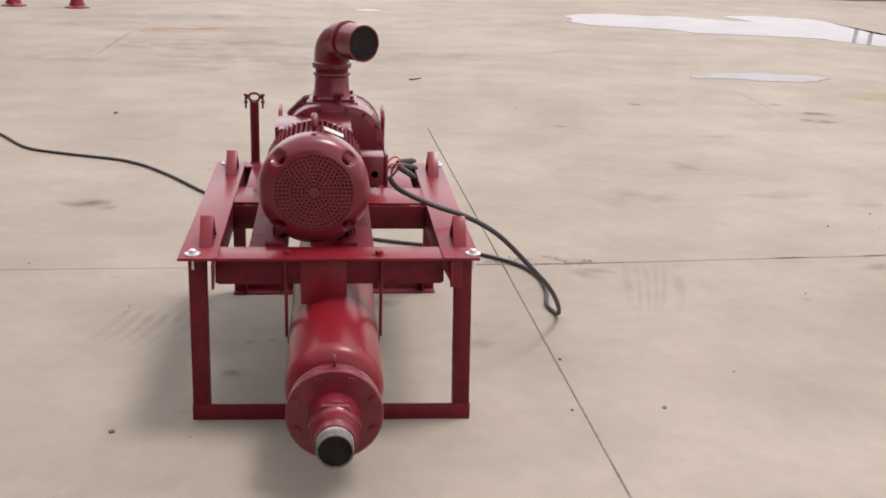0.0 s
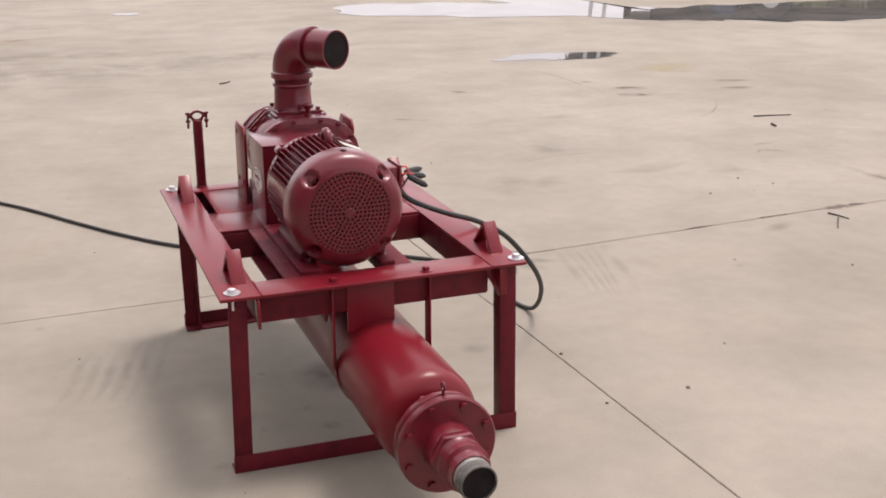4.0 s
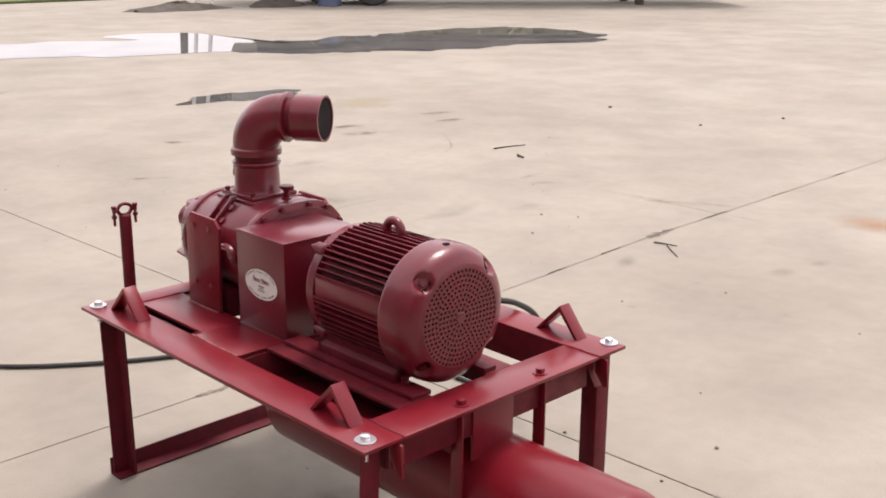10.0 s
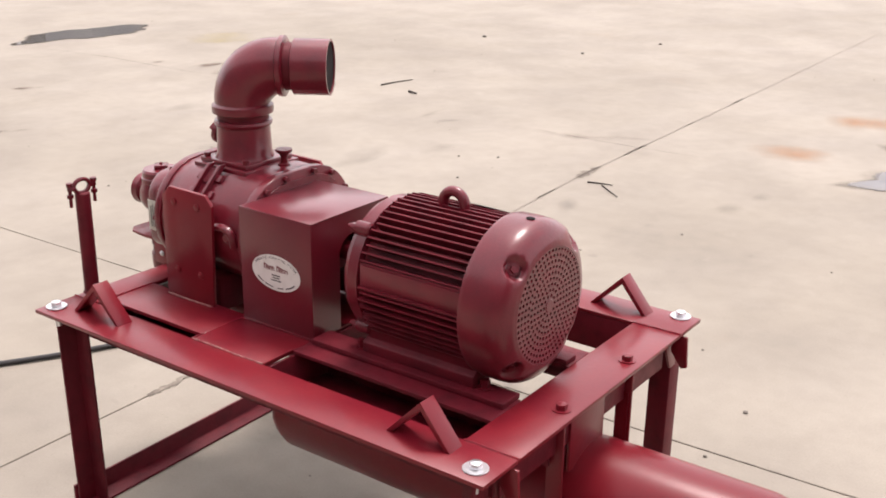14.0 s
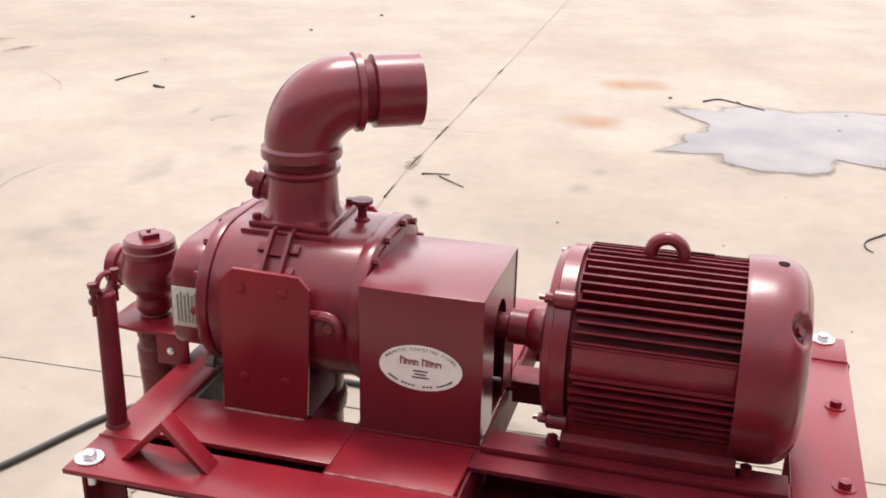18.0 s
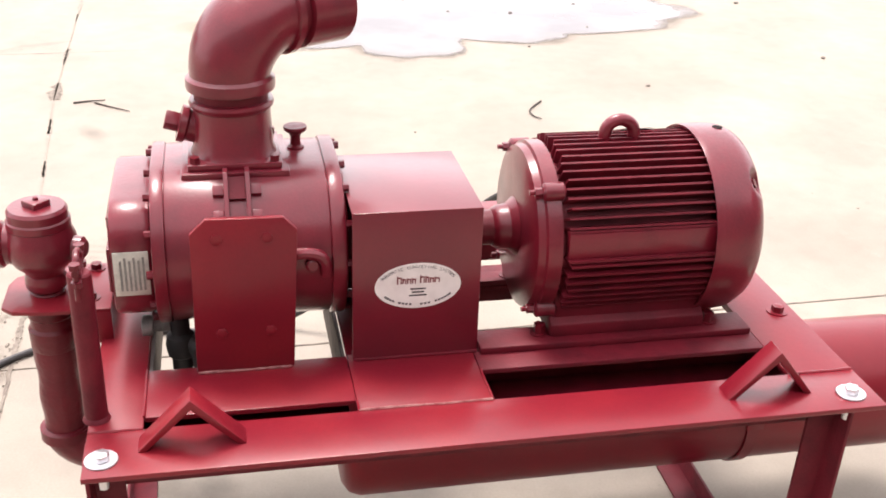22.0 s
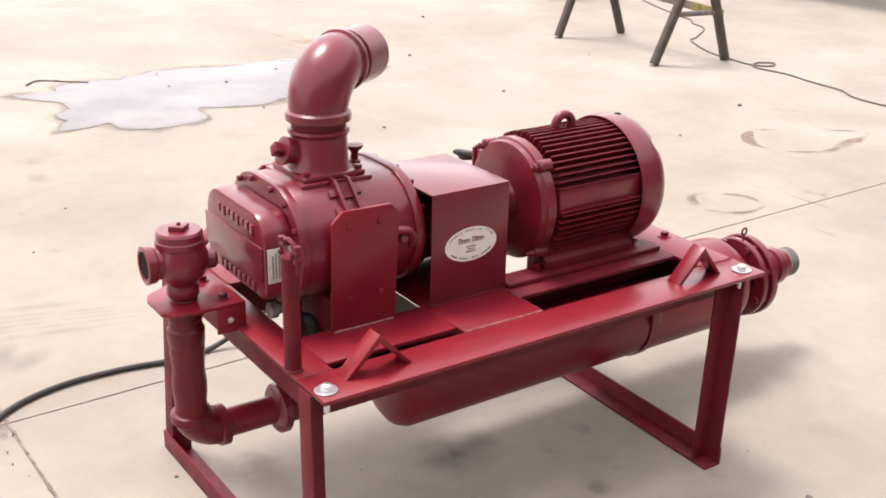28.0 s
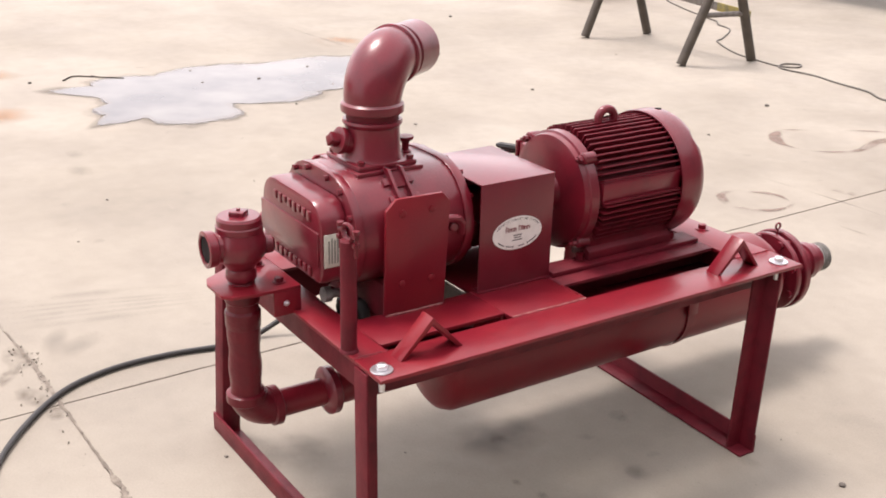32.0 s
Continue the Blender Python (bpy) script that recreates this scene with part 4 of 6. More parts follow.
        q = m @ Matrix.Translation((0.0685 * math.cos(a), 0.0350 * math.sin(a), 0.0003)) @ Matrix.Rotation(math.atan2(-0.0350 * math.cos(a), 0.0685 * math.sin(a)), 4, "Z")
        cu = bpy.data.curves.new("letter", "FONT")
        cu.body, cu.size, cu.align_x, cu.extrude = ch, 0.0085, "CENTER", 0.0001
        tmp = new("letter", cu)
        me = bpy.data.meshes.new_from_object(tmp.evaluated_get(bpy.context.evaluated_depsgraph_get()))
        bpy.data.objects.remove(tmp)
        o = ORIGIN[decal]
        me.transform(Matrix.Translation(Vector((MX, MY, 0)) - o) @ q)
        me.materials.clear()
        me.materials.append(INK)
        ob = new("letter", me)
        ob.parent = decal
        ORIGIN[ob] = o
    return t


build_guard()


def stadium(r, half, zc, n=14, x=0.0):
    """Two half circles side by side: (x, z) points, anticlockwise."""
    out = [(x + half + r * math.cos(a), zc + r * math.sin(a)) for a in np.linspace(-math.pi / 2, math.pi / 2, n)]
    out += [(x - half + r * math.cos(a), zc + r * math.sin(a)) for a in np.linspace(math.pi / 2, 3 * math.pi / 2, n)]
    return out


XZ = Matrix(((1, 0, 0, 0), (0, 0, 1, 0), (0, 1, 0, 0), (0, 0, 0, 1)))


def build_blower():
    t = thing("rotary_blower", 0.0, 0.42, 0.602, "dark red cast-iron rotary lobe blower bolted between two steel plates", "blower")
    zc = 0.785
    part("casing", Geo().prism(stadium(0.146, 0.050, zc), 0.250, 0.537, XZ), CAST, t, bevel=0.004)
    part("top_deck", Geo().box(-0.098, 0.098, 0.315, 0.505, 0.918, 0.932), CAST, t, bevel=0.003)
    for y0, y1, r, half in ((0.224, 0.251, 0.1500, 0.0515), (0.536, 0.560, 0.1490, 0.0515)):
        head = part("head_plate", Geo().prism(stadium(r, half, zc), y0, y1, XZ), CAST, t, bevel=0.004)
        pts = stadium(r - 0.013, half, zc, 7)
        way = -1 if y0 < 0.4 else 1
        for x, z in pts:
            part("head_bolt", Geo().hexa(0.0075, 0, 0.011, turn(x, y0 if way < 0 else y1, z, (0, way, 0))), ROUGH_RED, head)
    part("drive_cover", Geo().prism(stadium(0.128, 0.048, zc), 0.2185, 0.2245, XZ), ROUGH_RED, t, bevel=0.004)
    # gear cover with a flat raised band and cast marks
    w, h, r = 0.168, 0.1035, 0.072
    rr = []
    low = 0.034
    for sx, sz, rad, a0 in ((1, 1, r, 0), (-1, 1, r, 90), (-1, -1, low, 180), (1, -1, low, 270)):
        rr += [(0.010 + sx * (w - rad) + rad * math.cos(radians(a0 + k * 15)), zc + 0.0025 + sz * (h - rad) + rad * math.sin(radians(a0 + k * 15))) for k in range(7)]
    cover = part("gear_cover", Geo().prism(rr, 0.560, 0.634, XZ), CAST, t, bevel=0.012)
    part("cover_band", Geo().box(-w + 0.022, w + 0.004, 0.632, 0.639, zc - 0.050, zc + 0.034), CAST, cover, bevel=0.002)
    for row, zz in ((0, zc + 0.064), (1, zc - 0.078)):
        for k in range(8):
            part("cast_mark", Geo().box(-0.105 + k * 0.0265, -0.088 + k * 0.0265, 0.633, 0.6385, zz - 0.012 + 0.004 * (k % 3), zz + 0.013), CAST, cover, bevel=0.002)
    # maker's plate on the flank
    np_ = part("nameplate", Geo().box(-0.1612, -0.1582, 0.568, 0.628, 0.734, 0.818), PLATE, t, "pale grey metal nameplate with worn print", bevel=0.0006)
    for k in range(6):
        part("print_bar", Geo().box(-0.1620, -0.1611, 0.575 + k * 0.0078, 0.579 + k * 0.0078, 0.744, 0.808 - 0.006 * (k % 2)), PRINT, np_, smooth=0)
    # side plates that carry the blower
    for x, s in ((-0.221, -1), (0.207, 1)):
        poly = [(0.497, 0.602), (0.494, 0.872), (0.466, 0.899), (0.336, 0.897), (0.313, 0.872), (0.325, 0.602)]
        xs = (x, x + 0.010) if s < 0 else (x - 0.010, x)
        sp = part("mounting_plate", Geo().prism(poly, xs[0], xs[1], Matrix(((0, 0, 1, 0), (1, 0, 0, 0), (0, 1, 0, 0), (0, 0, 0, 1)))), RED, t, bevel=0.0015)
        if s < 0:
            pts = [(xs[0] - 0.002, 0.330 + 0.165 * k / 14, 0.6025 + random.uniform(-0.0006, 0.0010)) for k in range(15)]
            part("weld_bead", Geo().tube(pts, [0.0026 + random.uniform(-0.0006, 0.0006) for _ in pts], 6), WORN, sp, "scuffed pale weld")
        for y in (0.365, 0.450):
            for z in (0.680, 0.862):
                part("plate_bolt", Geo().hexa(0.0105, 0, 0.0032, turn(xs[0] if s < 0 else xs[1], y, z, (s, 0, 0))), RED, sp, bevel=0.001)
    # cast ribs and the recess over the side plate
    for y in (0.391, 0.429):
        part("rib", Geo().prism([(-0.190, 0.872), (-0.118, 0.942), (-0.095, 0.942), (-0.165, 0.860)], y - 0.004, y + 0.004, XZ), CAST, t, bevel=0.001)
    for y0, y1 in ((0.368, 0.3868), (0.4332, 0.452)):
        for a in (0.10, 0.62):
            x, z = -0.182 + 0.068 * a, 0.868 + 0.066 * a
            part("cross_rib", Geo().prism([(x, z), (x + 0.014, z + 0.0136), (x + 0.026, z - 0.004), (x + 0.012, z - 0.018)], y0, y1, XZ), CAST, t, bevel=0.001)
    # recess between the ribs, its shade put into the darker red
    part("rib_window", Geo().prism([(-0.146, 0.903), (-0.116, 0.932), (-0.104, 0.928), (-0.136, 0.896)], 0.3955, 0.4245, XZ), DULL_SHADED, t, "shallow recess between the ribs")
    # lifting loop on the flank
    part("lug", Geo().tube(smooth_path([(-0.196, 0.328, 0.812), (-0.202, 0.300, 0.817), (-0.204, 0.276, 0.813), (-0.203, 0.264, 0.797), (-0.198, 0.263, 0.772)], 4), 0.0105, 10), CAST, t)
    part("lug_boss", Geo().lathe([(0.013, -0.02), (0.013, 0.008), (0.009, 0.011)], 14, turn(-0.194, 0.286, 0.792, (-1, 0, 0))), CAST, t)
    # breather with a mushroom cap
    part("breather", Geo().lathe([(0.017, 0.922), (0.016, 0.934), (0.010, 0.938), (0.009, 0.952), (0.012, 0.960), (0.0205, 0.966), (0.0225, 0.970), (0.0215, 0.974), (0.0, 0.975)], 18, Matrix.Translation((0.022, 0.296, 0))), ROUGH_RED, t)
    # drain fittings under the gear cover
    fit = part("drain_fitting", Geo().lathe([(0.016, 0.530), (0.019, 0.534), (0.019, 0.560), (0.026, 0.566), (0.029, 0.585), (0.026, 0.606), (0.018, 0.612), (0.018, 0.690)], 16, Matrix.Translation((-0.085, 0.528, 0))), BLACK, t, "black drain fitting")
    part("drain_stub", Geo().lathe([(0.012, 0.0), (0.012, 0.030), (0.020, 0.032), (0.020, 0.050), (0.010, 0.052)], 14, turn(-0.085, 0.545, 0.628, (0, 1, 0.05))), GALV, fit, "grey drain stub")
    part("drain_elbow", Geo().tube(smooth_path([(-0.085, 0.520, 0.592), (-0.100, 0.500, 0.588), (-0.108, 0.492, 0.560), (-0.108, 0.492, 0.510)], 4), 0.017, 12), BLACK, fit)
    # box added behind the mounting plate to block light under the casing
    part("gap_filler_box", Geo().box(-0.180, 0.150, 0.342, 0.478, 0.570, 0.665), DULL_SHADED, t, bevel=0.006)
    part("inlet_neck", Geo().lathe([(0.072, 0.40), (0.072, 0.505), (0.079, 0.512), (0.081, 0.530), (0.079, 0.548), (0.073, 0.556), (0.073, 0.617)], 32, Matrix.Translation((0, 0.41, 0))), ROUGH_RED, t)
    return t


build_blower()


def build_discharge():
    t = thing("discharge_pipe", 0.0, 0.41, 0.932, "dark red discharge elbow with an open end and square flange", "pipe")
    c = Matrix.Translation((-0.006, 0.41, 0.0))
    fl = part("flange", Geo().box(-0.086, 0.086, 0.327, 0.493, 0.932, 0.944), CAST, t, bevel=0.003)
    for x in (-0.073, 0.073):
        for y in (0.340, 0.480):
            part("flange_bolt", Geo().hexa(0.009, 0.944, 0.955, Matrix.Translation((x, y, 0))), ROUGH_RED, fl)
    part("neck", Geo().lathe([(0.078, 0.944), (0.072, 0.956), (0.069, 1.026), (0.074, 1.030), (0.076, 1.036), (0.074, 1.042), (0.066, 1.044)], 40, c), CAST, t)
    # the groove's shadow band is helped by the darker red
    part("gasket_groove", Geo().lathe([(0.066, 1.040), (0.0675, 1.064)], 36, c), DULL_SHADED, t, "dark groove between neck and elbow")
    # elbow, swept round in the direction of the outlet
    d = Vector((0.121, -0.197, 0)).normalized()
    R, z0 = 0.112, 1.070
    path, rad = [Vector((-0.006, 0.41, z0))], [0.0715]
    bend = R - 0.014
    for i in range(15):
        a = math.pi / 2 * i / 14
        path.append(Vector((-0.006, 0.41, z0 + 0.014)) + d * (bend * (1 - math.cos(a))) + Vector((0, 0, bend * math.sin(a))))
        rad.append(0.0718 + 0.0040 * math.sin(2 * a))
    path.append(path[-1] + d * 0.014)
    rad.append(0.0715)
    part("elbow", Geo().tube(path, rad, 36), CAST, t)
    part("elbow_hub", Geo().lathe([(0.072, 1.059), (0.079, 1.062), (0.080, 1.070), (0.079, 1.081), (0.071, 1.087)], 40, c), CAST, t)
    e = path[-1]
    m = turn(e.x, e.y, e.z, d)
    part("elbow_lip", Geo().lathe([(0.071, -0.012), (0.0775, -0.008), (0.0775, 0.004), (0.071, 0.007)], 40, m), CAST, t)
    # joint groove, again with shade put into its colour
    part("groove", Geo().lathe([(0.0610, 0.004), (0.0610, 0.032)], 36, m), DULL_SHADED, t, "dark groove at the pipe joint")
    L = 0.233 - R
    part("outlet_pipe", Geo().lathe([(0.0612, 0.026), (0.066, 0.026), (0.0715, 0.029), (0.0715, L), (0.0655, L), (0.0655, 0.03)], 44, m), CAST, t)
    part("pipe_inside", Geo().lathe([(0.0650, L - 0.004), (0.0645, 0.034), (0.0, 0.033)], 36, m), INNER, t, "near-black inside of the pipe")
    # capped side port
    q = turn(0.0, 0.470, 0.985, (0, 1, 0.30))
    port = part("side_port", Geo().lathe([(0.030, -0.015), (0.029, 0.020), (0.034, 0.024), (0.034, 0.036), (0.020, 0.038)], 20, q), CAST, t)
    part("plug", Geo().hexa(0.019, 0.036, 0.062, q, 4), ROUGH_RED, port, bevel=0.002)
    return t


build_discharge()


def build_relief():
    t = thing("relief_valve_pipework", 0.0, 0.79, 0.25, "dark red painted pipe riser with a relief valve on top", "pipework")
    X, Y = 0.010, 0.770
    c = Matrix.Translation((X, Y, -0.014))
    body = part("valve_body", Geo().lathe([(0.034, 0.690), (0.038, 0.696), (0.038, 0.714), (0.035, 0.722), (0.040, 0.732), (0.053, 0.744), (0.063, 0.760), (0.066, 0.776), (0.064, 0.796), (0.059, 0.808), (0.057, 0.818)], 32, c), CAST, t)
    part("valve_cap", Geo().lathe([(0.052, 0.816), (0.0575, 0.819), (0.0575, 0.832), (0.0545, 0.835), (0.0545, 0.850), (0.050, 0.856), (0.0, 0.857)], 32, c), CAST, body, bevel=0.0)
    part("cap_nut", Geo().hexa(0.026, 0.856, 0.868, c, 4).lathe([(0.006, 0.868), (0.004, 0.874), (0, 0.874)], 10, c), CAST, body, bevel=0.002)
    m = turn(X, Y, 0.768, (0.03, 1, 0))
    part("nozzle", Geo().lathe([(0.040, 0.04), (0.038, 0.062), (0.044, 0.067), (0.046, 0.088), (0.039, 0.090), (0.034, 0.088), (0.033, 0.05)], 28, m), CAST, body)
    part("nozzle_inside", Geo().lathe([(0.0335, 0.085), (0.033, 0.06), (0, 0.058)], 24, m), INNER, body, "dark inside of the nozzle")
    part("side_boss", Geo().lathe([(0.024, 0.055), (0.022, 0.078), (0.014, 0.084)], 14, turn(X, Y, 0.761, (-0.25, -1, 0))), CAST, body)
    part("neck_threads", Geo().lathe([(0.030 + 0.003 * (k % 2), 0.668 + 0.003 * k) for k in range(10)], 24, c), ROUGH_RED, t)
    part("coupling", Geo().lathe([(0.040, 0.560), (0.044, 0.566), (0.045, 0.606), (0.040, 0.612), (0.040, 0.630), (0.043, 0.634), (0.043, 0.668), (0.034, 0.670)], 26, c), ROUGH_RED, t)
    part("riser", Geo().tube([(X, Y, z) for z in np.linspace(0.365, 0.565, 12)], [0.041 + 0.0018 * math.sin(5.1 * k) for k in range(12)], 24), ROUGH_RED, t)
    part("wrap_edge", Geo().tube([(X - 0.02 + 0.062 * k / 8, Y + 0.030 - 0.01 * k / 8, 0.567 - 0.012 * math.sin(k)) for k in range(9)], 0.005, 6), ROUGH_RED, t)
    path = [(X, Y - 0.075 * (1 - math.cos(a)), 0.365 - 0.062 * math.sin(a)) for a in np.linspace(0, math.pi / 2, 9)]
    part("pipe_elbow", Geo().tube(path, 0.047, 24), ROUGH_RED, t)
    part("elbow_collar", Geo().lathe([(0.046, 0.0), (0.053, 0.004), (0.053, 0.024), (0.046, 0.028)], 26, turn(X, Y - 0.060, 0.303, (0, -1, 0))), ROUGH_RED, t)
    part("collar", Geo().lathe([(0.045, 0.352), (0.051, 0.356), (0.051, 0.378), (0.044, 0.382)], 26, c), ROUGH_RED, t)
    part("cross_pipe", Geo().lathe([(0.037, 0.075), (0.037, 0.218)], 26, turn(X, Y, 0.303, (0, -1, 0.0))), RED, t)
    part("union", Geo().lathe([(0.038, 0.214), (0.050, 0.217), (0.060, 0.222), (0.066, 0.227), (0.066, 0.246), (0.060, 0.250), (0.046, 0.254)], 28, turn(X, Y, 0.303, (0, -1, 0.0))), CAST, t)
    part("inlet_stub", Geo().lathe([(0.045, 0.250), (0.045, 0.61)], 26, turn(X, Y, 0.303, (0, -1, 0.0))), RED, t)
    # bracket that holds the riser to the rear of the skid
    z = 0.658
    poly = [(-0.075, 0.650), (0.120, 0.650), (0.115, 0.770), (0.075, 0.835), (0.045, 0.846), (-0.045, 0.846), (-0.066, 0.825), (-0.075, 0.770)]
    br = part("bracket", Geo().prism(poly, z, z + 0.008), RED, t, bevel=0.001)
    part("bracket_foot", Geo().box(-0.075, -0.067, 0.650, 0.722, 0.594, z), RED, br, bevel=0.001)
    part("bracket_foot", Geo().box(0.122, 0.130, 0.650, 0.686, 0.602, z), RED, br, bevel=0.001)
    part("bracket_bolt", bolt(Geo(), turn(-0.0752, 0.690, 0.626, (-1, 0, 0)), 0.006, 0.005, 1.3), ZINC, br, "small zinc-plated bolt")
    for x in (-0.030, 0.095):
        part("bracket_bolt", bolt(Geo(), Matrix.Translation((x, 0.688, z + 0.008)), 0.011, 0.012, 1.6), ROUGH_RED, br)
    return t


build_relief()


def build_silencer():
    t = thing("silencer", 0.0, -0.45, 0.163, "dark red steel silencer drum slung under the skid", "silencer")
    X, Z, r = -0.003, 0.312, 0.149
    m = turn(X, 0, Z, (0, -1, 0))
    prof = [(0.0, -0.232), (0.080, -0.230), (0.122, -0.224), (0.141, -0.211), (r, -0.190), (r, 0.640)]
    part("rear_drum", Geo().lathe(prof, 56, m), RED, t)
    part("front_drum", Geo().lathe([(r - 0.0005, 0.641), (r, 1.055), (r - 0.004, 1.080), (r - 0.018, 1.100), (r - 0.045, 1.112), (0.085, 1.118)], 56, m), DRUM, t)
    part("neck", Geo().lathe([(0.088, 1.112), (0.088, 1.160)], 36, m), CAST, t)
    m = turn(X, -0.018, Z - 0.008, (0, -1, 0))
    for h0, h1, rr in ((1.150, 1.172, 0.136), (1.188, 1.214, 0.141)):
        fl = part("flange", Geo().lathe([(0.06, h0), (rr - 0.004, h0), (rr, h0 + 0.004), (rr, h1 - 0.004), (rr - 0.004, h1), (0.06, h1)], 48, m), CAST, t)
        if h0 > 1.16:
            for k in range(8):
                a = (k + 0.5) * math.pi / 4
                q = turn(X + 0.119 * math.cos(a), -0.018, Z - 0.008 + 0.119 * math.sin(a), (0, -1, 0))
                part("flange_bolt", Geo().hexa(0.0130, h1, h1 + 0.010, q), CAST, fl)
                part("flange_nut", Geo().hexa(0.0130, 1.138, 1.1495, q), CAST, fl)
                part("stud", Geo().lathe([(0.0125, 1.1725), (0.0125, 1.1875)], 10, q), CAST, fl)
    # solid ring coloured near-black for the shade between the flanges
    part("spacer", Geo().lathe([(0.085, 1.170), (0.085, 1.190)], 32, m), INNER, t, "near-black ring standing in for the shaded gap between the flanges")
    part("bushing", Geo().lathe([(0.074, 1.212), (0.070, 1.250), (0.066, 1.262)], 36, m), CAST, t)
    part("hex_coupling", Geo().hexa(0.078, 1.262, 1.290, m, 6), CAST, t, bevel=0.006)
    part("reducer", Geo().lathe([(0.064, 1.290), (0.059, 1.298), (0.059, 1.318), (0.067, 1.322), (0.068, 1.346), (0.058, 1.352), (0.056, 1.384)], 32, m), CAST, t)
    nipple = part("nipple", Geo().lathe([(0.045, 1.290), (0.052, 1.320), (0.052, 1.394), (0.0508, 1.396)], 32, m), GALV, t, "pale bare end of the pipe nipple")
    thread = [(0.0508 + 0.0010 * (k % 2), 1.396 + 0.0028 * k) for k in range(13)]
    part("thread", Geo().lathe(thread + [(0.0500, 1.4325), (0.0462, 1.4325), (0.0462, 1.40)], 32, m), OXIDE, nipple, "dark oxidised pipe thread")
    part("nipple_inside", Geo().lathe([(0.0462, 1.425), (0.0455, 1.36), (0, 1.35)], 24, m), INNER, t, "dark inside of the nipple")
    # eye on top of the flange
    part("eye_shank", Geo().lathe([(0.0045, Z + 0.120), (0.0045, Z + 0.142)], 8, Matrix.Translation((X, -1.196, 0))), CAST, t)
    ring = [(X, -1.196 + 0.011 * math.cos(a), Z + 0.152 + 0.011 * math.sin(a)) for a in np.linspace(0, 2 * math.pi, 17)]
    part("eye_ring", Geo().tube(ring, 0.0038, 8), CAST, t)
    # straps round the drum and the plates that hang them from the skid
    for y in (-0.650, 0.06):
        k = r + 0.002
        arc = [(X + k * math.cos(a), Z + k * math.sin(a)) for a in np.linspace(0, -math.pi, 25)]
        inner = [(X - k, 0.520)] + arc[::-1] + [(X + k, 0.520)]
        k += 0.003
        arc = [(X + k * math.cos(a), Z + k * math.sin(a)) for a in np.linspace(0, -math.pi, 25)]
        outer = [(X + k, 0.520)] + arc + [(X - k, 0.520)]
        g, n = Geo(), len(inner)
        for yy in (y - 0.013, y + 0.013):
            g.v += [(x, yy, z) for x, z in inner] + [(x, yy, z) for x, z in reversed(outer)]
        for i in range(n - 1):
            g.f += [(i, i + 1, n + i + 1, n + i), (2 * n + i, 3 * n + i, 3 * n + i + 1, 2 * n + i + 1), (i, 2 * n + i, 2 * n + i + 1, i + 1), (n + i, n + i + 1, 3 * n + i + 1, 3 * n + i)]
        g.f += [(0, n, 3 * n, 2 * n), (n - 1, 3 * n - 1, 4 * n - 1, 2 * n - 1)]
        if y < 0:
            part("strap", g, RED, t)
        if y < 0:
            for x in (X - k - 0.007, X + k + 0.001):
                part("hanger_leg", Geo().box(x, x + 0.006, y - 0.020, y + 0.020, 0.318, 0.5905), RED, t, bevel=0.001)
        part("hanger_plate", Geo().box(-0.112, 0.072 if y > 0 else 0.040, y - 0.008, y, 0.430, 0.5905), RED, t, bevel=0.001)
        part("strap_rail", Geo().box(X - k, X + k, y + 0.001, y + 0.017, 0.5205, 0.5905), RED, t, bevel=0.001)
    return t


build_silencer()


def build_post():
    t = thing("clamp_post", -0.341, 0.655, 0.602, "slim dark red post with a pipe clamp on top", "post")
    # darker reds on post and clamp stand in for their backlit side
    part("tube", Geo().lathe([(0.019, 0.602), (0.019, 0.871), (0.016, 0.874)], 18, Matrix.Translation((-0.338, 0.660, 0))), DULL_SHADED, t)
    part("weld_ring", Geo().lathe([(0.023, 0.602), (0.021, 0.607), (0.019, 0.609)], 18, Matrix.Translation((-0.338, 0.660, 0))), DULL_SHADED, t)
    c = Vector((-0.338, 0.660, 0.894))
    half = [(c.x + 0.022 * math.cos(a), c.y, c.z + 0.014 * math.sin(a)) for a in np.linspace(math.pi * 1.05, -0.05 * math.pi, 11)]
    part("clamp_bow", Geo().tube([(c.x - 0.040, c.y, c.z - 0.004)] + half + [(c.x + 0.040, c.y, c.z - 0.004)], 0.0055, 8), ROUGH_RED, t)
    low = [(c.x + 0.022 * math.cos(a), c.y, c.z - 0.006 - 0.016 * math.sin(a)) for a in np.linspace(math.pi, 0, 9)]
    part("clamp_cradle", Geo().tube([(c.x - 0.040, c.y, c.z - 0.006)] + low + [(c.x + 0.040, c.y, c.z - 0.006)], 0.006, 8), ROUGH_RED, t)
    for s in (-1, 1):
        x = c.x + s * 0.036
        g = Geo().lathe([(0.0045, c.z - 0.052), (0.0045, c.z + 0.006)], 8, Matrix.Translation((x, c.y, 0)))
        g.hexa(0.009, c.z + 0.002, c.z + 0.011, Matrix.Translation((x, c.y, 0)))
        g.hexa(0.009, c.z - 0.028, c.z - 0.019, Matrix.Translation((x, c.y, 0)))
        part("clamp_bolt", g, ROUGH_RED, t)
    return t


build_post()


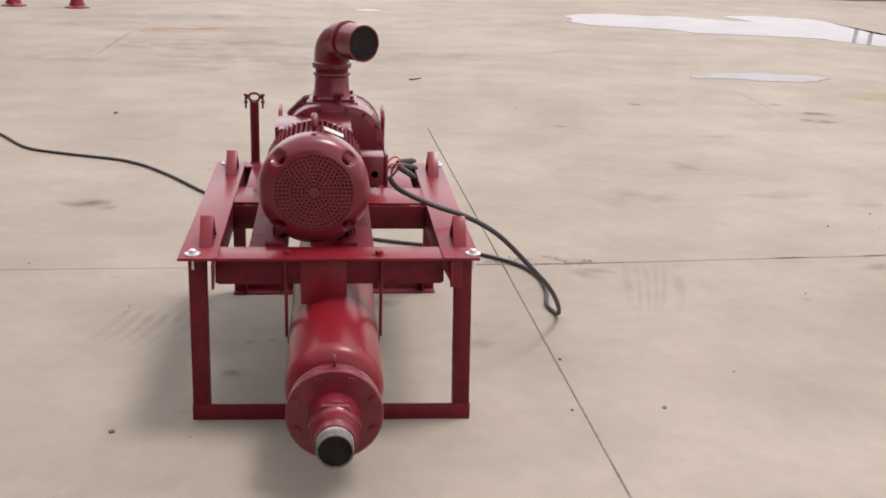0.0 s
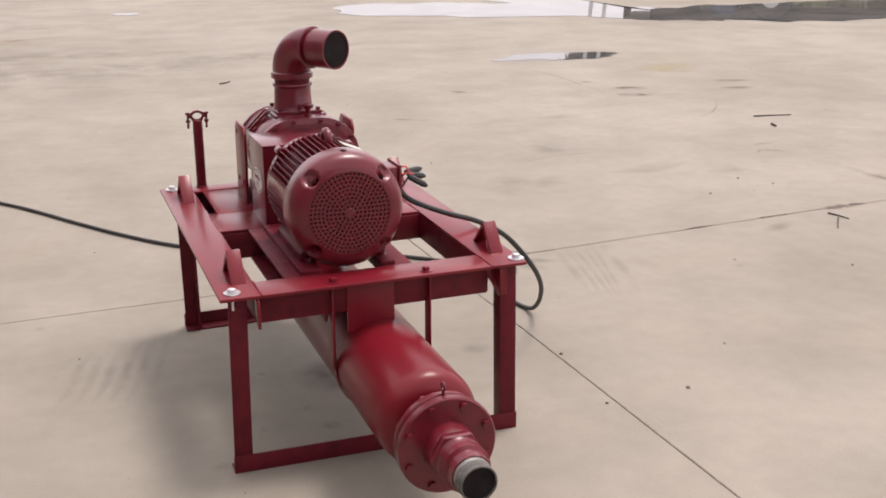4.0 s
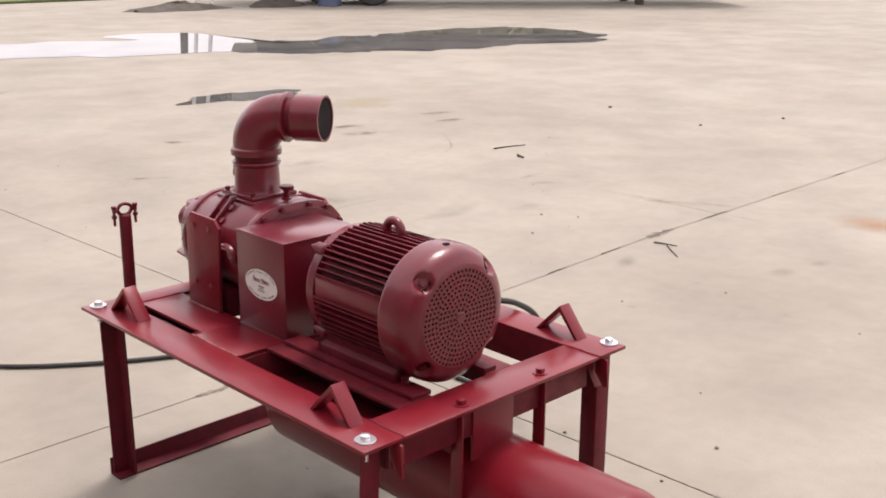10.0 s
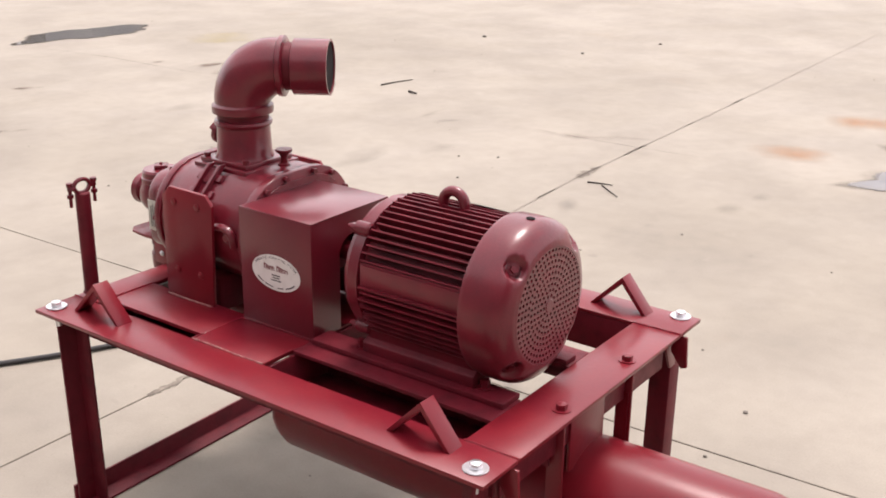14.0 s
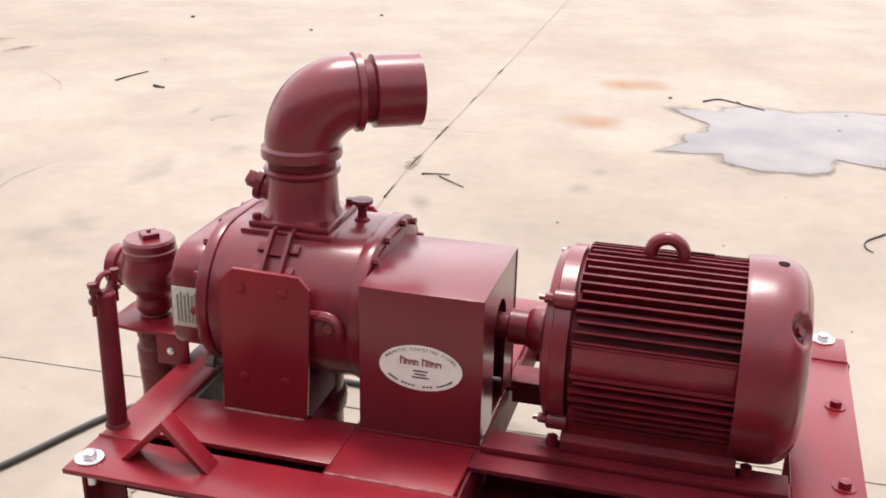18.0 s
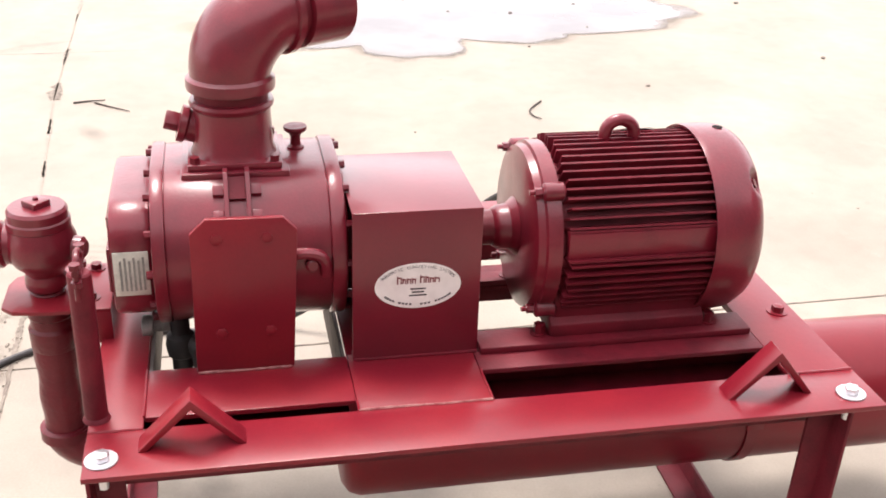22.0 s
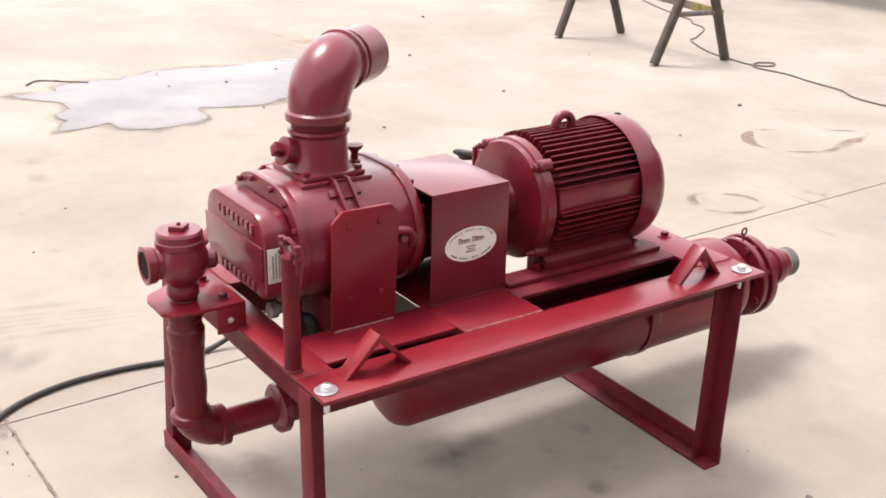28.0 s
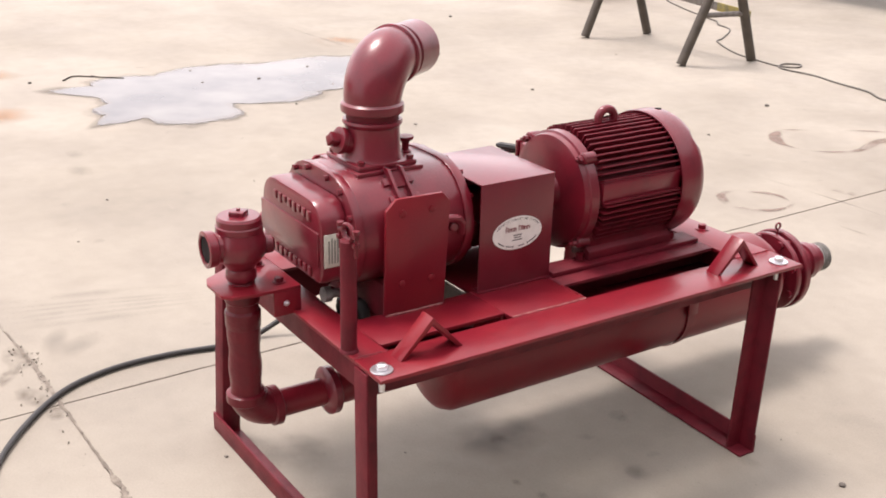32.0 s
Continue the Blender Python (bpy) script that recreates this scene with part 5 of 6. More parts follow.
# ---- things standing farther off in the yard ----
def build_sawhorse():
    t = thing("sawhorse", 4.3, -4.85, 0, "welded steel-tube sawhorse with worn yellow paint", "sawhorse")
    top = 0.93
    tops = ((3.66, -4.83), (4.94, -4.89))
    feet = (((3.74, -4.48), (3.63, -5.15)), ((5.00, -4.57), (4.91, -5.22)))
    for (tx, ty), pair in zip(tops, feet):
        for fx, fy in pair:
            q = Vector((tx, ty, top))
            p = Vector((fx, fy, 0.010))
            part("leg", Geo().tube([p, p.lerp(q, 0.5), p.lerp(q, 0.98)], 0.038, 14), STEEL, t)
            part("painted_sleeve", Geo().tube([p.lerp(q, 0.76), p.lerp(q, 0.99)], 0.0393, 14), YELLOW, t, "worn yellow paint over the leg")
        a, b = (Vector((*pair[0], 0.02)).lerp(Vector((tx, ty, top)), 0.40), Vector((*pair[1], 0.02)).lerp(Vector((tx, ty, top)), 0.40))
        part("spreader", Geo().tube([a, b], 0.021, 10), BARE, t, "grey spreader bar")
    a, b = Vector((3.65, -5.06, 0.372)), Vector((4.97, -4.94, 0.475))
    along = (b - a).normalized()
    m = Matrix.Translation(a) @ Matrix((along, Vector((0, 0, 1)).cross(along), Vector((0, 0, 1)))).transposed().to_4x4()
    n = (b - a).length
    part("stretcher", Geo().box(0, n, -0.007, 0.007, -0.032, 0.032, m), BARE, t, "flat grey stretcher bar", bevel=0.002)
    for u0, u1 in ((-0.03, n * 0.22), (n * 0.82, n + 0.04)):
        part("painted_sleeve", Geo().box(u0, u1, -0.0085, 0.0085, -0.0335, 0.0335, m), YELLOW, t, "worn yellow paint on the stretcher bar", bevel=0.002)
    part("top_rail", Geo().box(3.56, 5.04, -0.045, 0.045, top, top + 0.08, Matrix.Translation((0, -4.86, 0))), YELLOW, t, "worn yellow top rail", bevel=0.006)
    return t


build_sawhorse()


def build_cart():
    t = thing("gas_bottle_cart", 6.9, -6.2, 0, "red two-wheeled welding cart with green and maroon gas bottles", "cart")
    base = Matrix.Translation((6.945, -6.245, 0)) @ Matrix.Rotation(radians(-9.6), 4, "Z") @ Matrix.Scale(0.96, 4)
    for s in (-1, 1):
        m = base @ turn(0, s * 0.36, 0.26, (0, s, 0))
        wh = part("wheel", Geo().lathe([(0.215, -0.02), (0.252, -0.022), (0.26, 0.0), (0.252, 0.022), (0.215, 0.02)], 36, m, close=True), SPOKE, t, "pale pressed-metal wheel")
        part("tyre", Geo().lathe([(0.250, -0.024), (0.262, -0.016), (0.262, 0.016), (0.250, 0.024)], 36, m, close=True), BLACK, wh, "black tyre")
        part("hub", Geo().lathe([(0.05, -0.03), (0.05, 0.03), (0.0, 0.035)], 16, m), SPOKE, wh)
        for k in range(10):
            a = 2 * math.pi * k / 10
            part("spoke", Geo().tube([(0.045 * math.cos(a), 0.045 * math.sin(a), 0), (0.22 * math.cos(a + 0.1), 0.22 * math.sin(a + 0.1), 0)], 0.012, 6, m), SPOKE, wh)
    part("tray", Geo().box(-0.18, 0.24, -0.32, 0.32, 0.03, 0.06, base), CART_RED, t, bevel=0.004)
    for x in (-0.16, 0.22):
        for y in (-0.30, 0.0, 0.30):
            part("upright", Geo().box(x - 0.014, x + 0.014, y - 0.014, y + 0.014, 0.06, 1.15, base), CART_RED, t, bevel=0.002)
    for z in (0.34, 0.62, 1.13):
        part("crossbar", Geo().box(-0.185, -0.165, -0.32, 0.32, z, z + 0.03, base), CART_RED, t, bevel=0.002)
    for y, mat, nm in ((-0.155, BOTTLE_RED, "maroon gas bottle"), (0.155, BOTTLE_GREEN, "green gas bottle")):
        b = part("gas_bottle", Geo().lathe([(0.10, 0.061), (0.115, 0.075), (0.115, 1.05), (0.09, 1.13), (0.04, 1.18), (0.03, 1.24)], 26, base @ Matrix.Translation((0.03, y, 0))), mat, t, nm)
        part("valve", Geo().lathe([(0.02, 1.24), (0.03, 1.25), (0.03, 1.29), (0.0, 1.30)], 12, base @ Matrix.Translation((0.03, y, 0))), GALV, b, "grey bottle valve")
    return t


build_cart()


def build_cord():
    z = 0.006
    coil = [(6.62 + 0.16 * math.cos(k * 1.25) + 0.02 * (k % 3), -7.42 + 0.20 * math.sin(k * 1.25) + 0.012 * k, z + 0.004 * (k % 4)) for k in range(16)]
    pts = coil + [(6.45, -7.05, z), (6.33, -6.82, z), (5.95, -6.62, z), (5.65, -6.49, z), (5.28, -6.35, z), (5.08, -6.28, z), (4.95, -6.16, z), (4.70, -6.05, z), (4.41, -5.64, z), (4.33, -5.50, z), (3.91, -5.26, z), (3.59, -5.19, z), (3.37, -5.17, z), (3.26, -5.26, z), (3.32, -5.37, z), (3.40, -5.27, z), (3.30, -5.12, z), (3.00, -5.14, z), (2.76, -5.09, z), (2.45, -5.05, z), (2.24, -4.94, z), (1.87, -4.94, z), (1.0, -5.05, z), (0.2, -4.9, z)]
    g = Geo().tube(smooth_path(pts, 7), 0.007, 8)
    lone("extension_cord", g, CORD, "thin grey extension cord lying loose on the concrete", "cord", at=(3.5, -5.8, 0))


build_cord()


def twig(pts, r, label="thin dark twig lying on the concrete"):
    p = smooth_path([(x, y, r * 0.55 + 0.001) for x, y in pts], 4)
    k = len(p)
    lone("twig", Geo().tube(p, [0.6 * r * (1 - 0.5 * i / k) for i in range(k)], 7), BARK, label, "twig", "twigs on the yard", at=(*pts[0], 0))


twig([(3.205, 1.105), (3.225, 1.04), (3.235, 0.965)], 0.008)
twig([(3.20, 1.01), (3.13, 0.93), (3.06, 0.845)], 0.007)
twig([(3.013, -1.10), (2.89, -1.012), (2.80, -1.004), (2.757, -1.03)], 0.008, "curled dark twig on the concrete")
twig([(4.56, 3.66), (4.72, 3.64), (4.88, 3.60)], 0.010)
twig([(4.49, 3.335), (4.465, 3.245)], 0.016, "short dark bit of bark")
twig([(5.32, -0.187), (5.42, -0.29), (5.32, -0.43), (5.21, -0.575)], 0.010, "dark stick at the rim of the puddle")
twig([(5.39, -0.40), (5.34, -0.425)], 0.008, "short side shoot of a stick")
twig([(0.788, 6.906), (0.86, 6.949), (0.913, 7.034)], 0.012)

rng = random.Random(5)


def pebble(x, y, r):
    g = Geo()
    prof = [(0.0, -0.5), (0.75, -0.4), (1.0, 0.05), (0.7, 0.42), (0.0, 0.55)]
    r *= 0.65
    g.lathe([(r * a, r * b) for a, b in prof], 7)
    g.v = [(x + px * rng.uniform(0.75, 1.25), y + py * rng.uniform(0.75, 1.25), 0.45 * r + pz * 0.8) for px, py, pz in g.v]
    lone("pebble", g, PEBBLE, "small grey pebble on the concrete", "pebble", "pebbles on the yard", at=(x, y, 0))


for x, y, r in ((0.891, -0.151, 0.012), (1.185, -0.596, 0.013), (-0.738, -0.71, 0.016), (-1.736, 4.95, 0.03), (3.62, -2.94, 0.022), (4.95, -3.02, 0.025), (2.51, -4.07, 0.024), (2.17, -3.17, 0.015), (3.21, -1.73, 0.018), (6.41, -4.10, 0.026), (4.78, -1.40, 0.022), (5.246, -1.071, 0.016), (4.851, -1.009, 0.016), (4.999, -1.887, 0.018), (5.353, 0.028, 0.022), (4.001, -1.313, 0.014), (7.05, 4.38, 0.03), (6.83, 3.16, 0.026), (7.77, 2.84, 0.028), (3.22, 1.98, 0.013), (2.84, 1.72, 0.012), (3.34, 1.78, 0.012), (2.71, 0.32, 0.010), (4.402, -1.788, 0.014), (1.554, -0.289, 0.008), (2.225, 0.596, 0.009), (1.418, -1.465, 0.008), (1.901, -0.889, 0.007), (2.647, -0.413, 0.008), (-0.882, 0.483, 0.007)):
    pebble(x, y, r)
for _ in range(70):
    pebble(rng.uniform(-1.5, 7.5), rng.uniform(-5, 8), rng.choice((0.005, 0.006, 0.007, 0.010)))

# stains
def streak(pts, wide, label, mat=None, name="tyre_mark"):
    """A soft band rubbed onto the concrete along a line; wide may be one width or one for each point."""
    ws = wide if isinstance(wide, (list, tuple)) else [wide] * len(pts)
    path = smooth_path([(x, y, 0.0030) for x, y in pts], 5)
    g, uv, k = Geo(), [], len(path)
    for i, q in enumerate(path):
        d = (path[min(i + 1, k - 1)] - path[max(i - 1, 0)]).normalized()
        side = Vector((-d.y, d.x, 0))
        f = (len(ws) - 1) * i / (k - 1)
        a0 = min(int(f), len(ws) - 2)
        w = ws[a0] + (ws[a0 + 1] - ws[a0]) * (f - a0)
        w *= 1 + 0.35 * noise.noise(Vector((q.x * 14, q.y * 14, 1.0)))
        for a in (-1, 0, 1):
            g.v.append(tuple(q + side * (w * a)))
            uv.append((2 * i / (k - 1) - 1, float(a)))
    for i in range(k - 1):
        g.f += [(3 * i + a, 3 * i + a + 1, 3 * i + a + 4, 3 * i + a + 3) for a in (0, 1)]
    ob = lone(name, g, mat or TYRE, label, "stain", kind="structure", smooth=0)
    lay = ob.data.uv_layers.new(name="own")
    for lp in ob.data.loops:
        lay.data[lp.index].uv = uv[lp.vertex_index]


# tyre marks: a straight set past the crossing and a curved set beside the skid
for a, b, w in (((1.477, 1.124), (1.325, 0.42), 0.030), ((1.535, 1.121), (1.347, 0.316), 0.018), ((1.581, 1.118), (1.387, 0.313), 0.018), ((1.640, 1.130), (1.410, 0.300), 0.016), ((1.698, 1.149), (1.436, 0.309), 0.020)):
    streak([a, ((a[0] + b[0]) / 2 + 0.01, (a[1] + b[1]) / 2), b], w, "straight grey tyre mark on the concrete")
streak([(1.738, 1.11), (1.640, 0.676), (1.520, 0.30)], 0.036, "broad grey tyre mark on the concrete", SMUDGE)
for k in range(6):
    o = 0.062 * k
    streak([(-0.50 - o, 0.66 - 0.02 * k), (-0.57 - o, 0.41), (-0.62 - o, 0.20), (-0.69 - 1.05 * o, -0.01)], 0.026, "curved grey tyre mark on the concrete")
# oil spots and dark patches
SPOT = "small dark oil spot on the concrete"
for x, y, rx, ry, z in ((-1.41, 2.18, 0.165, 0.120, 0.0030), (-1.24, 2.06, 0.10, 0.060, 0.0034), (-0.124, -0.43, 0.055, 0.048, 0.0030), (-0.386, -0.25, 0.045, 0.040, 0.0030), (-0.34, 0.06, 0.024, 0.020, 0.0036), (-0.25, 0.08, 0.020, 0.014, 0.0036), (-0.52, -0.57, 0.040, 0.034, 0.0036), (-0.44, -0.62, 0.05, 0.045, 0.0034)):
    stain("oil_and_dark_stain", x, y, rx, ry, 0, OIL_AND_DARK, SPOT if rx < 0.09 else "dark oil patch on the concrete", z)
# two larger dark patches below the skid
stain("oil_and_dark_stain", -0.03, -0.01, 0.135, 0.160, 0, OIL_AND_DARK, "dark patch on the concrete under the skid", 0.0034)
stain("oil_and_dark_stain", 0.21, 0.54, 0.130, 0.110, 0, OIL_AND_DARK, "dark patch on the concrete under the skid", 0.0034)
# rust
stain("rust_stain", -1.95, 10.90, 1.15, 0.36, 8, RUST, "orange rust wash on the concrete")
stain("rust_stain", -1.30, 11.20, 0.90, 0.14, 14, FAINT_RUST, "faint orange rust wash on the concrete", 0.0034)
for x, y, rx, ry in ((4.54, 0.44, 0.22, 0.30), (5.65, 0.29, 0.27, 0.30), (5.75, -2.55, 0.26, 0.24)):
    stain("rust_stain", x, y, rx, ry, 10, FAINT_RUST, "faint orange rust wash on the concrete")
stain("yellow_stain", 5.35, 6.25, 0.42, 0.36, 0, OCHRE, "faint yellow stain on the concrete")
# grey smudges and broad wheel smears
for x, y, rx, ry, deg in ((1.215, 0.90, 0.15, 0.065, -55), (1.31, 0.94, 0.11, 0.045, -25), (0.601, 0.022, 0.069, 0.059, 0), (1.785, 2.36, 0.335, 0.153, 60), (2.50, 3.20, 0.20, 0.32, 10), (3.29, 2.16, 0.20, 0.09, 0), (3.10, 4.27, 0.28, 0.13, -10), (2.08, 2.35, 0.22, 0.10, 40), (2.85, 2.42, 0.30, 0.12, 10), (4.0, 2.78, 0.20, 0.035, 5), (2.657, 9.22, 0.51, 0.10, 30), (2.77, 0.98, 0.15, 0.06, 20), (3.24, 0.30, 0.12, 0.07, 0), (3.53, 0.24, 0.10, 0.05, 0), (3.93, 2.56, 0.14, 0.05, -30)):
    stain("smudge", x, y, rx, ry, deg, SMUDGE, "faint grey smudge on the concrete")
for x, y, rx, ry, deg in ((-2.9, 8.05, 1.2, 0.22, -14), (-1.5, 9.0, 1.6, 0.30, -8), (-3.1, 11.5, 0.8, 0.45, 15), (-1.2, 7.45, 1.1, 0.16, -18), (-0.4, 9.5, 1.5, 0.35, -4), (-1.9, 9.6, 1.6, 0.5, 5), (-0.9, 8.2, 2.2, 0.6, -10), (0.9, 8.6, 1.6, 0.5, 8), (-1.8, 12.6, 2.2, 0.6, 4)):
    stain("smudge", x, y, rx, ry, deg, SMUDGE, "broad grey wheel smear on the concrete")
# dried mud
for x, y, rx, ry, deg in ((4.33, 5.28, 0.19, 0.10, -18), (4.23, 4.93, 0.22, 0.10, -18), (5.49, 5.29, 0.20, 0.09, -18), (5.30, 4.92, 0.20, 0.07, -10), (2.79, 5.63, 0.13, 0.06, -35), (1.90, 4.57, 0.18, 0.035, -30), (4.14, 5.72, 0.10, 0.05, -20), (1.040, -2.945, 0.055, 0.030, 170), (0.975, -2.965, 0.035, 0.055, 30)):
    stain("mud_patch", x, y, rx, ry, deg, MUD, "dried brown mud on the concrete")
MUD_LABEL = "dried brown mud line on the concrete"
streak([(2.046, -3.66), (1.98, -3.55), (1.90, -3.46), (1.79, -3.405), (1.658, -3.419)], [0.030, 0.048, 0.050, 0.034, 0.016], MUD_LABEL, MUDARC, "mud_arc")
streak([(1.630, -3.425), (1.539, -3.563), (1.498, -3.702), (1.535, -3.881), (1.567, -4.048), (1.597, -4.195)], [0.020, 0.026, 0.026, 0.044, 0.052, 0.030], MUD_LABEL, MUDARC, "mud_arc")
streak([(1.597, -4.195), (1.66, -4.22), (1.746, -4.138), (1.847, -3.987)], [0.030, 0.020, 0.014, 0.010], MUD_LABEL, MUDARC, "mud_arc")
streak([(2.04, -3.66), (2.0, -3.73), (1.931, -3.827)], 0.014, MUD_LABEL, MUDARC, "mud_arc")
streak([(1.311, -2.483), (1.325, -2.42), (1.30, -2.36), (1.204, -2.300), (1.118, -2.303), (1.03, -2.384), (1.005, -2.46), (1.022, -2.57), (1.05, -2.60)], [0.020, 0.034, 0.036, 0.026, 0.020, 0.020, 0.020, 0.022, 0.014], "dried brown mud ring on the concrete", MUDARC, "mud_ring")
streak([(1.07, -2.61), (1.169, -2.622), (1.238, -2.575), (1.30, -2.50)], [0.012, 0.018, 0.022, 0.022], "dried brown mud ring on the concrete", MUDARC, "mud_ring")
streak([(4.038, 2.251), (4.082, 1.726), (4.214, 1.452), (4.342, 1.185)], [0.05, 0.07, 0.06, 0.04], "faint brown smear on the concrete", SMEAR, "mud_smear")
# hairline cracks
for pts, w in (
    (((4.059, 3.791), (4.201, 3.852), (4.38, 3.976), (4.592, 4.233), (4.779, 4.549)), 0.012),
    (((3.87, 7.274), (3.955, 6.705), (4.009, 6.126), (3.997, 5.3), (4.036, 4.961)), 0.010),
    (((4.093, 1.985), (4.076, 1.56), (4.082, 1.179), (4.113, 0.70)), 0.010),
    (((2.084, 2.844), (2.458, 2.984), (2.928, 2.927)), 0.009),
    (((-1.78, 4.108), (-1.425, 3.955), (-1.15, 4.109)), 0.009),
    (((1.522, -2.784), (1.3, -2.792), (1.117, -2.816), (0.931, -2.827), (0.774, -2.832), (0.679, -2.825)), 0.008),
    (((0.70, -2.524), (0.605, -2.525), (0.48, -2.534)), 0.010),
    (((6.805, -2.462), (5.893, -2.502), (5.143, -2.556)), 0.012),
    (((-2.54, 11.8), (-2.55, 10.2), (-2.56, 8.9), (-2.55, 8.0)), 0.022),
):
    streak(list(pts), w, "hairline crack in the concrete", CRACK, "hairline_crack")
# the slab's edge has broken up where the cable crosses the joint
for x, y, rx, ry, deg in ((1.23, 1.085, 0.11, 0.050, 0), (0.93, 1.112, 0.085, 0.045, 15), (1.12, 1.14, 0.10, 0.030, -35), (0.80, 1.075, 0.06, 0.035, 0)):
    stain("spalled_patch", x, y, rx, ry, deg, SPALL, "spalled edge of the slab beside the joint", 0.0034)
g = Geo()
for k in range(45):
    x = rng.choice((rng.gauss(0.93, 0.05), rng.gauss(1.22, 0.06), rng.uniform(0.5, 1.3)))
    y = 1.045 + abs(rng.gauss(0.0, 0.045)) if k % 3 else 1.045 + rng.gauss(0, 0.012)
    r = rng.uniform(0.0015, 0.004)
    m = Matrix.Translation((x, y, 0.003 + r * 0.3)) @ Euler((rng.uniform(0, 6), rng.uniform(0, 6), rng.uniform(0, 6))).to_matrix().to_4x4()
    g.box(-r, r, -r * 0.7, r * 0.7, -r * 0.5, r * 0.5, m)
lone("concrete_crumbs", g, SAND, "crumbs of broken concrete along the open joint", "rubble", kind="stuff", smooth=0)

# ---- the distance, seen in the puddles and at the far edge of the yard ----
def far_stuff(name, az0, az1, n, dist, low, high, mat_, label, cat, size=1.0):
    g = Geo()
    for k in range(n):
        az = radians(az0 + k * (az1 - az0) / (n - 1))
        d = dist + rng.uniform(-2, 2)
        x, y = d * math.sin(az), d * math.cos(az)
        for j in range(70):
            a, b, hh, r = rng.uniform(-1.8, 1.8), rng.uniform(-1.8, 1.8), rng.uniform(low, high), size * rng.uniform(0.16, 0.34)
            m = Matrix.Translation((x + a, y + b, hh * rng.uniform(0.1, 0.95))) @ Euler((rng.uniform(0, 6), rng.uniform(0, 6), 0)).to_matrix().to_4x4()
            g.add([(-r, -r, 0), (r, -r, 0), (r, r, 0.1), (-r, r, 0)], [(0, 1, 2, 3)], m)
    return lone(name, g, mat_, label, cat, kind="stuff", smooth=0)


far_stuff("hedge", 36, 66, 60, 36, 1.2, 2.5, HEDGE, "low olive hedge along the far edge of the yard", "hedge")


TREES = material("far_bare_trees", (0.10, 0.080, 0.055), 0.85, vary=(0.065, 0.055, 0.04), scale=0.5, fine=5, spread=0.3)
far_stuff("tree_line", 35.5, 64, 50, 95, 5, 17, TREES, "far line of brown bare trees beyond the yard", "trees", 3.0)


def build_tree(x, y, low, high, wide):
    """A tall tree far off: a tapered trunk with limbs and a loose crown."""
    t = thing("tree", x, y, 0, "tall brown tree far beyond the yard", "tree")
    part("trunk", Geo().tube([(x, y, 0), (x + 0.2, y, low * 0.5), (x, y + 0.1, low), (x, y, high * 0.8)], [0.45, 0.36, 0.28, 0.1], 10), BARK, t)
    for k in range(9):
        a = k * 2.4
        tip = (x + wide * 0.7 * math.cos(a), y + wide * 0.7 * math.sin(a), low + (high - low) * (0.3 + 0.06 * k))
        part("limb", Geo().tube([(x, y, low * 0.8 + 0.3 * k), ((x + tip[0]) / 2, (y + tip[1]) / 2, low + 0.2 * k), tip], [0.16, 0.10, 0.03], 6), BARK, t)
    g = Geo()
    for k in range(2600):
        a, q, h = rng.uniform(0, 2 * math.pi), rng.uniform(0, 1) ** 0.5, rng.uniform(-1, 1)
        rad = wide * q * math.sqrt(1 - 0.8 * h * h) * (1 + 0.25 * noise.noise(Vector((math.cos(a) * 2, math.sin(a) * 2, h * 2))))
        r = rng.uniform(0.25, 0.6)
        m = Matrix.Translation((x + rad * math.cos(a), y + rad * math.sin(a), (low + high) / 2 + h * (high - low) / 2)) @ Euler((rng.uniform(0, 6), rng.uniform(0, 6), 0)).to_matrix().to_4x4()
        g.add([(-r, -r, 0), (r, -r, 0), (r, r, 0.1), (-r, r, 0)], [(0, 1, 2, 3)], m)
    part("crown", g, TREES, t, "loose brown crown", smooth=0)


build_tree(95 * math.sin(radians(30.8)), 95 * math.cos(radians(30.8)), 11.5, 20.0, 8.2)


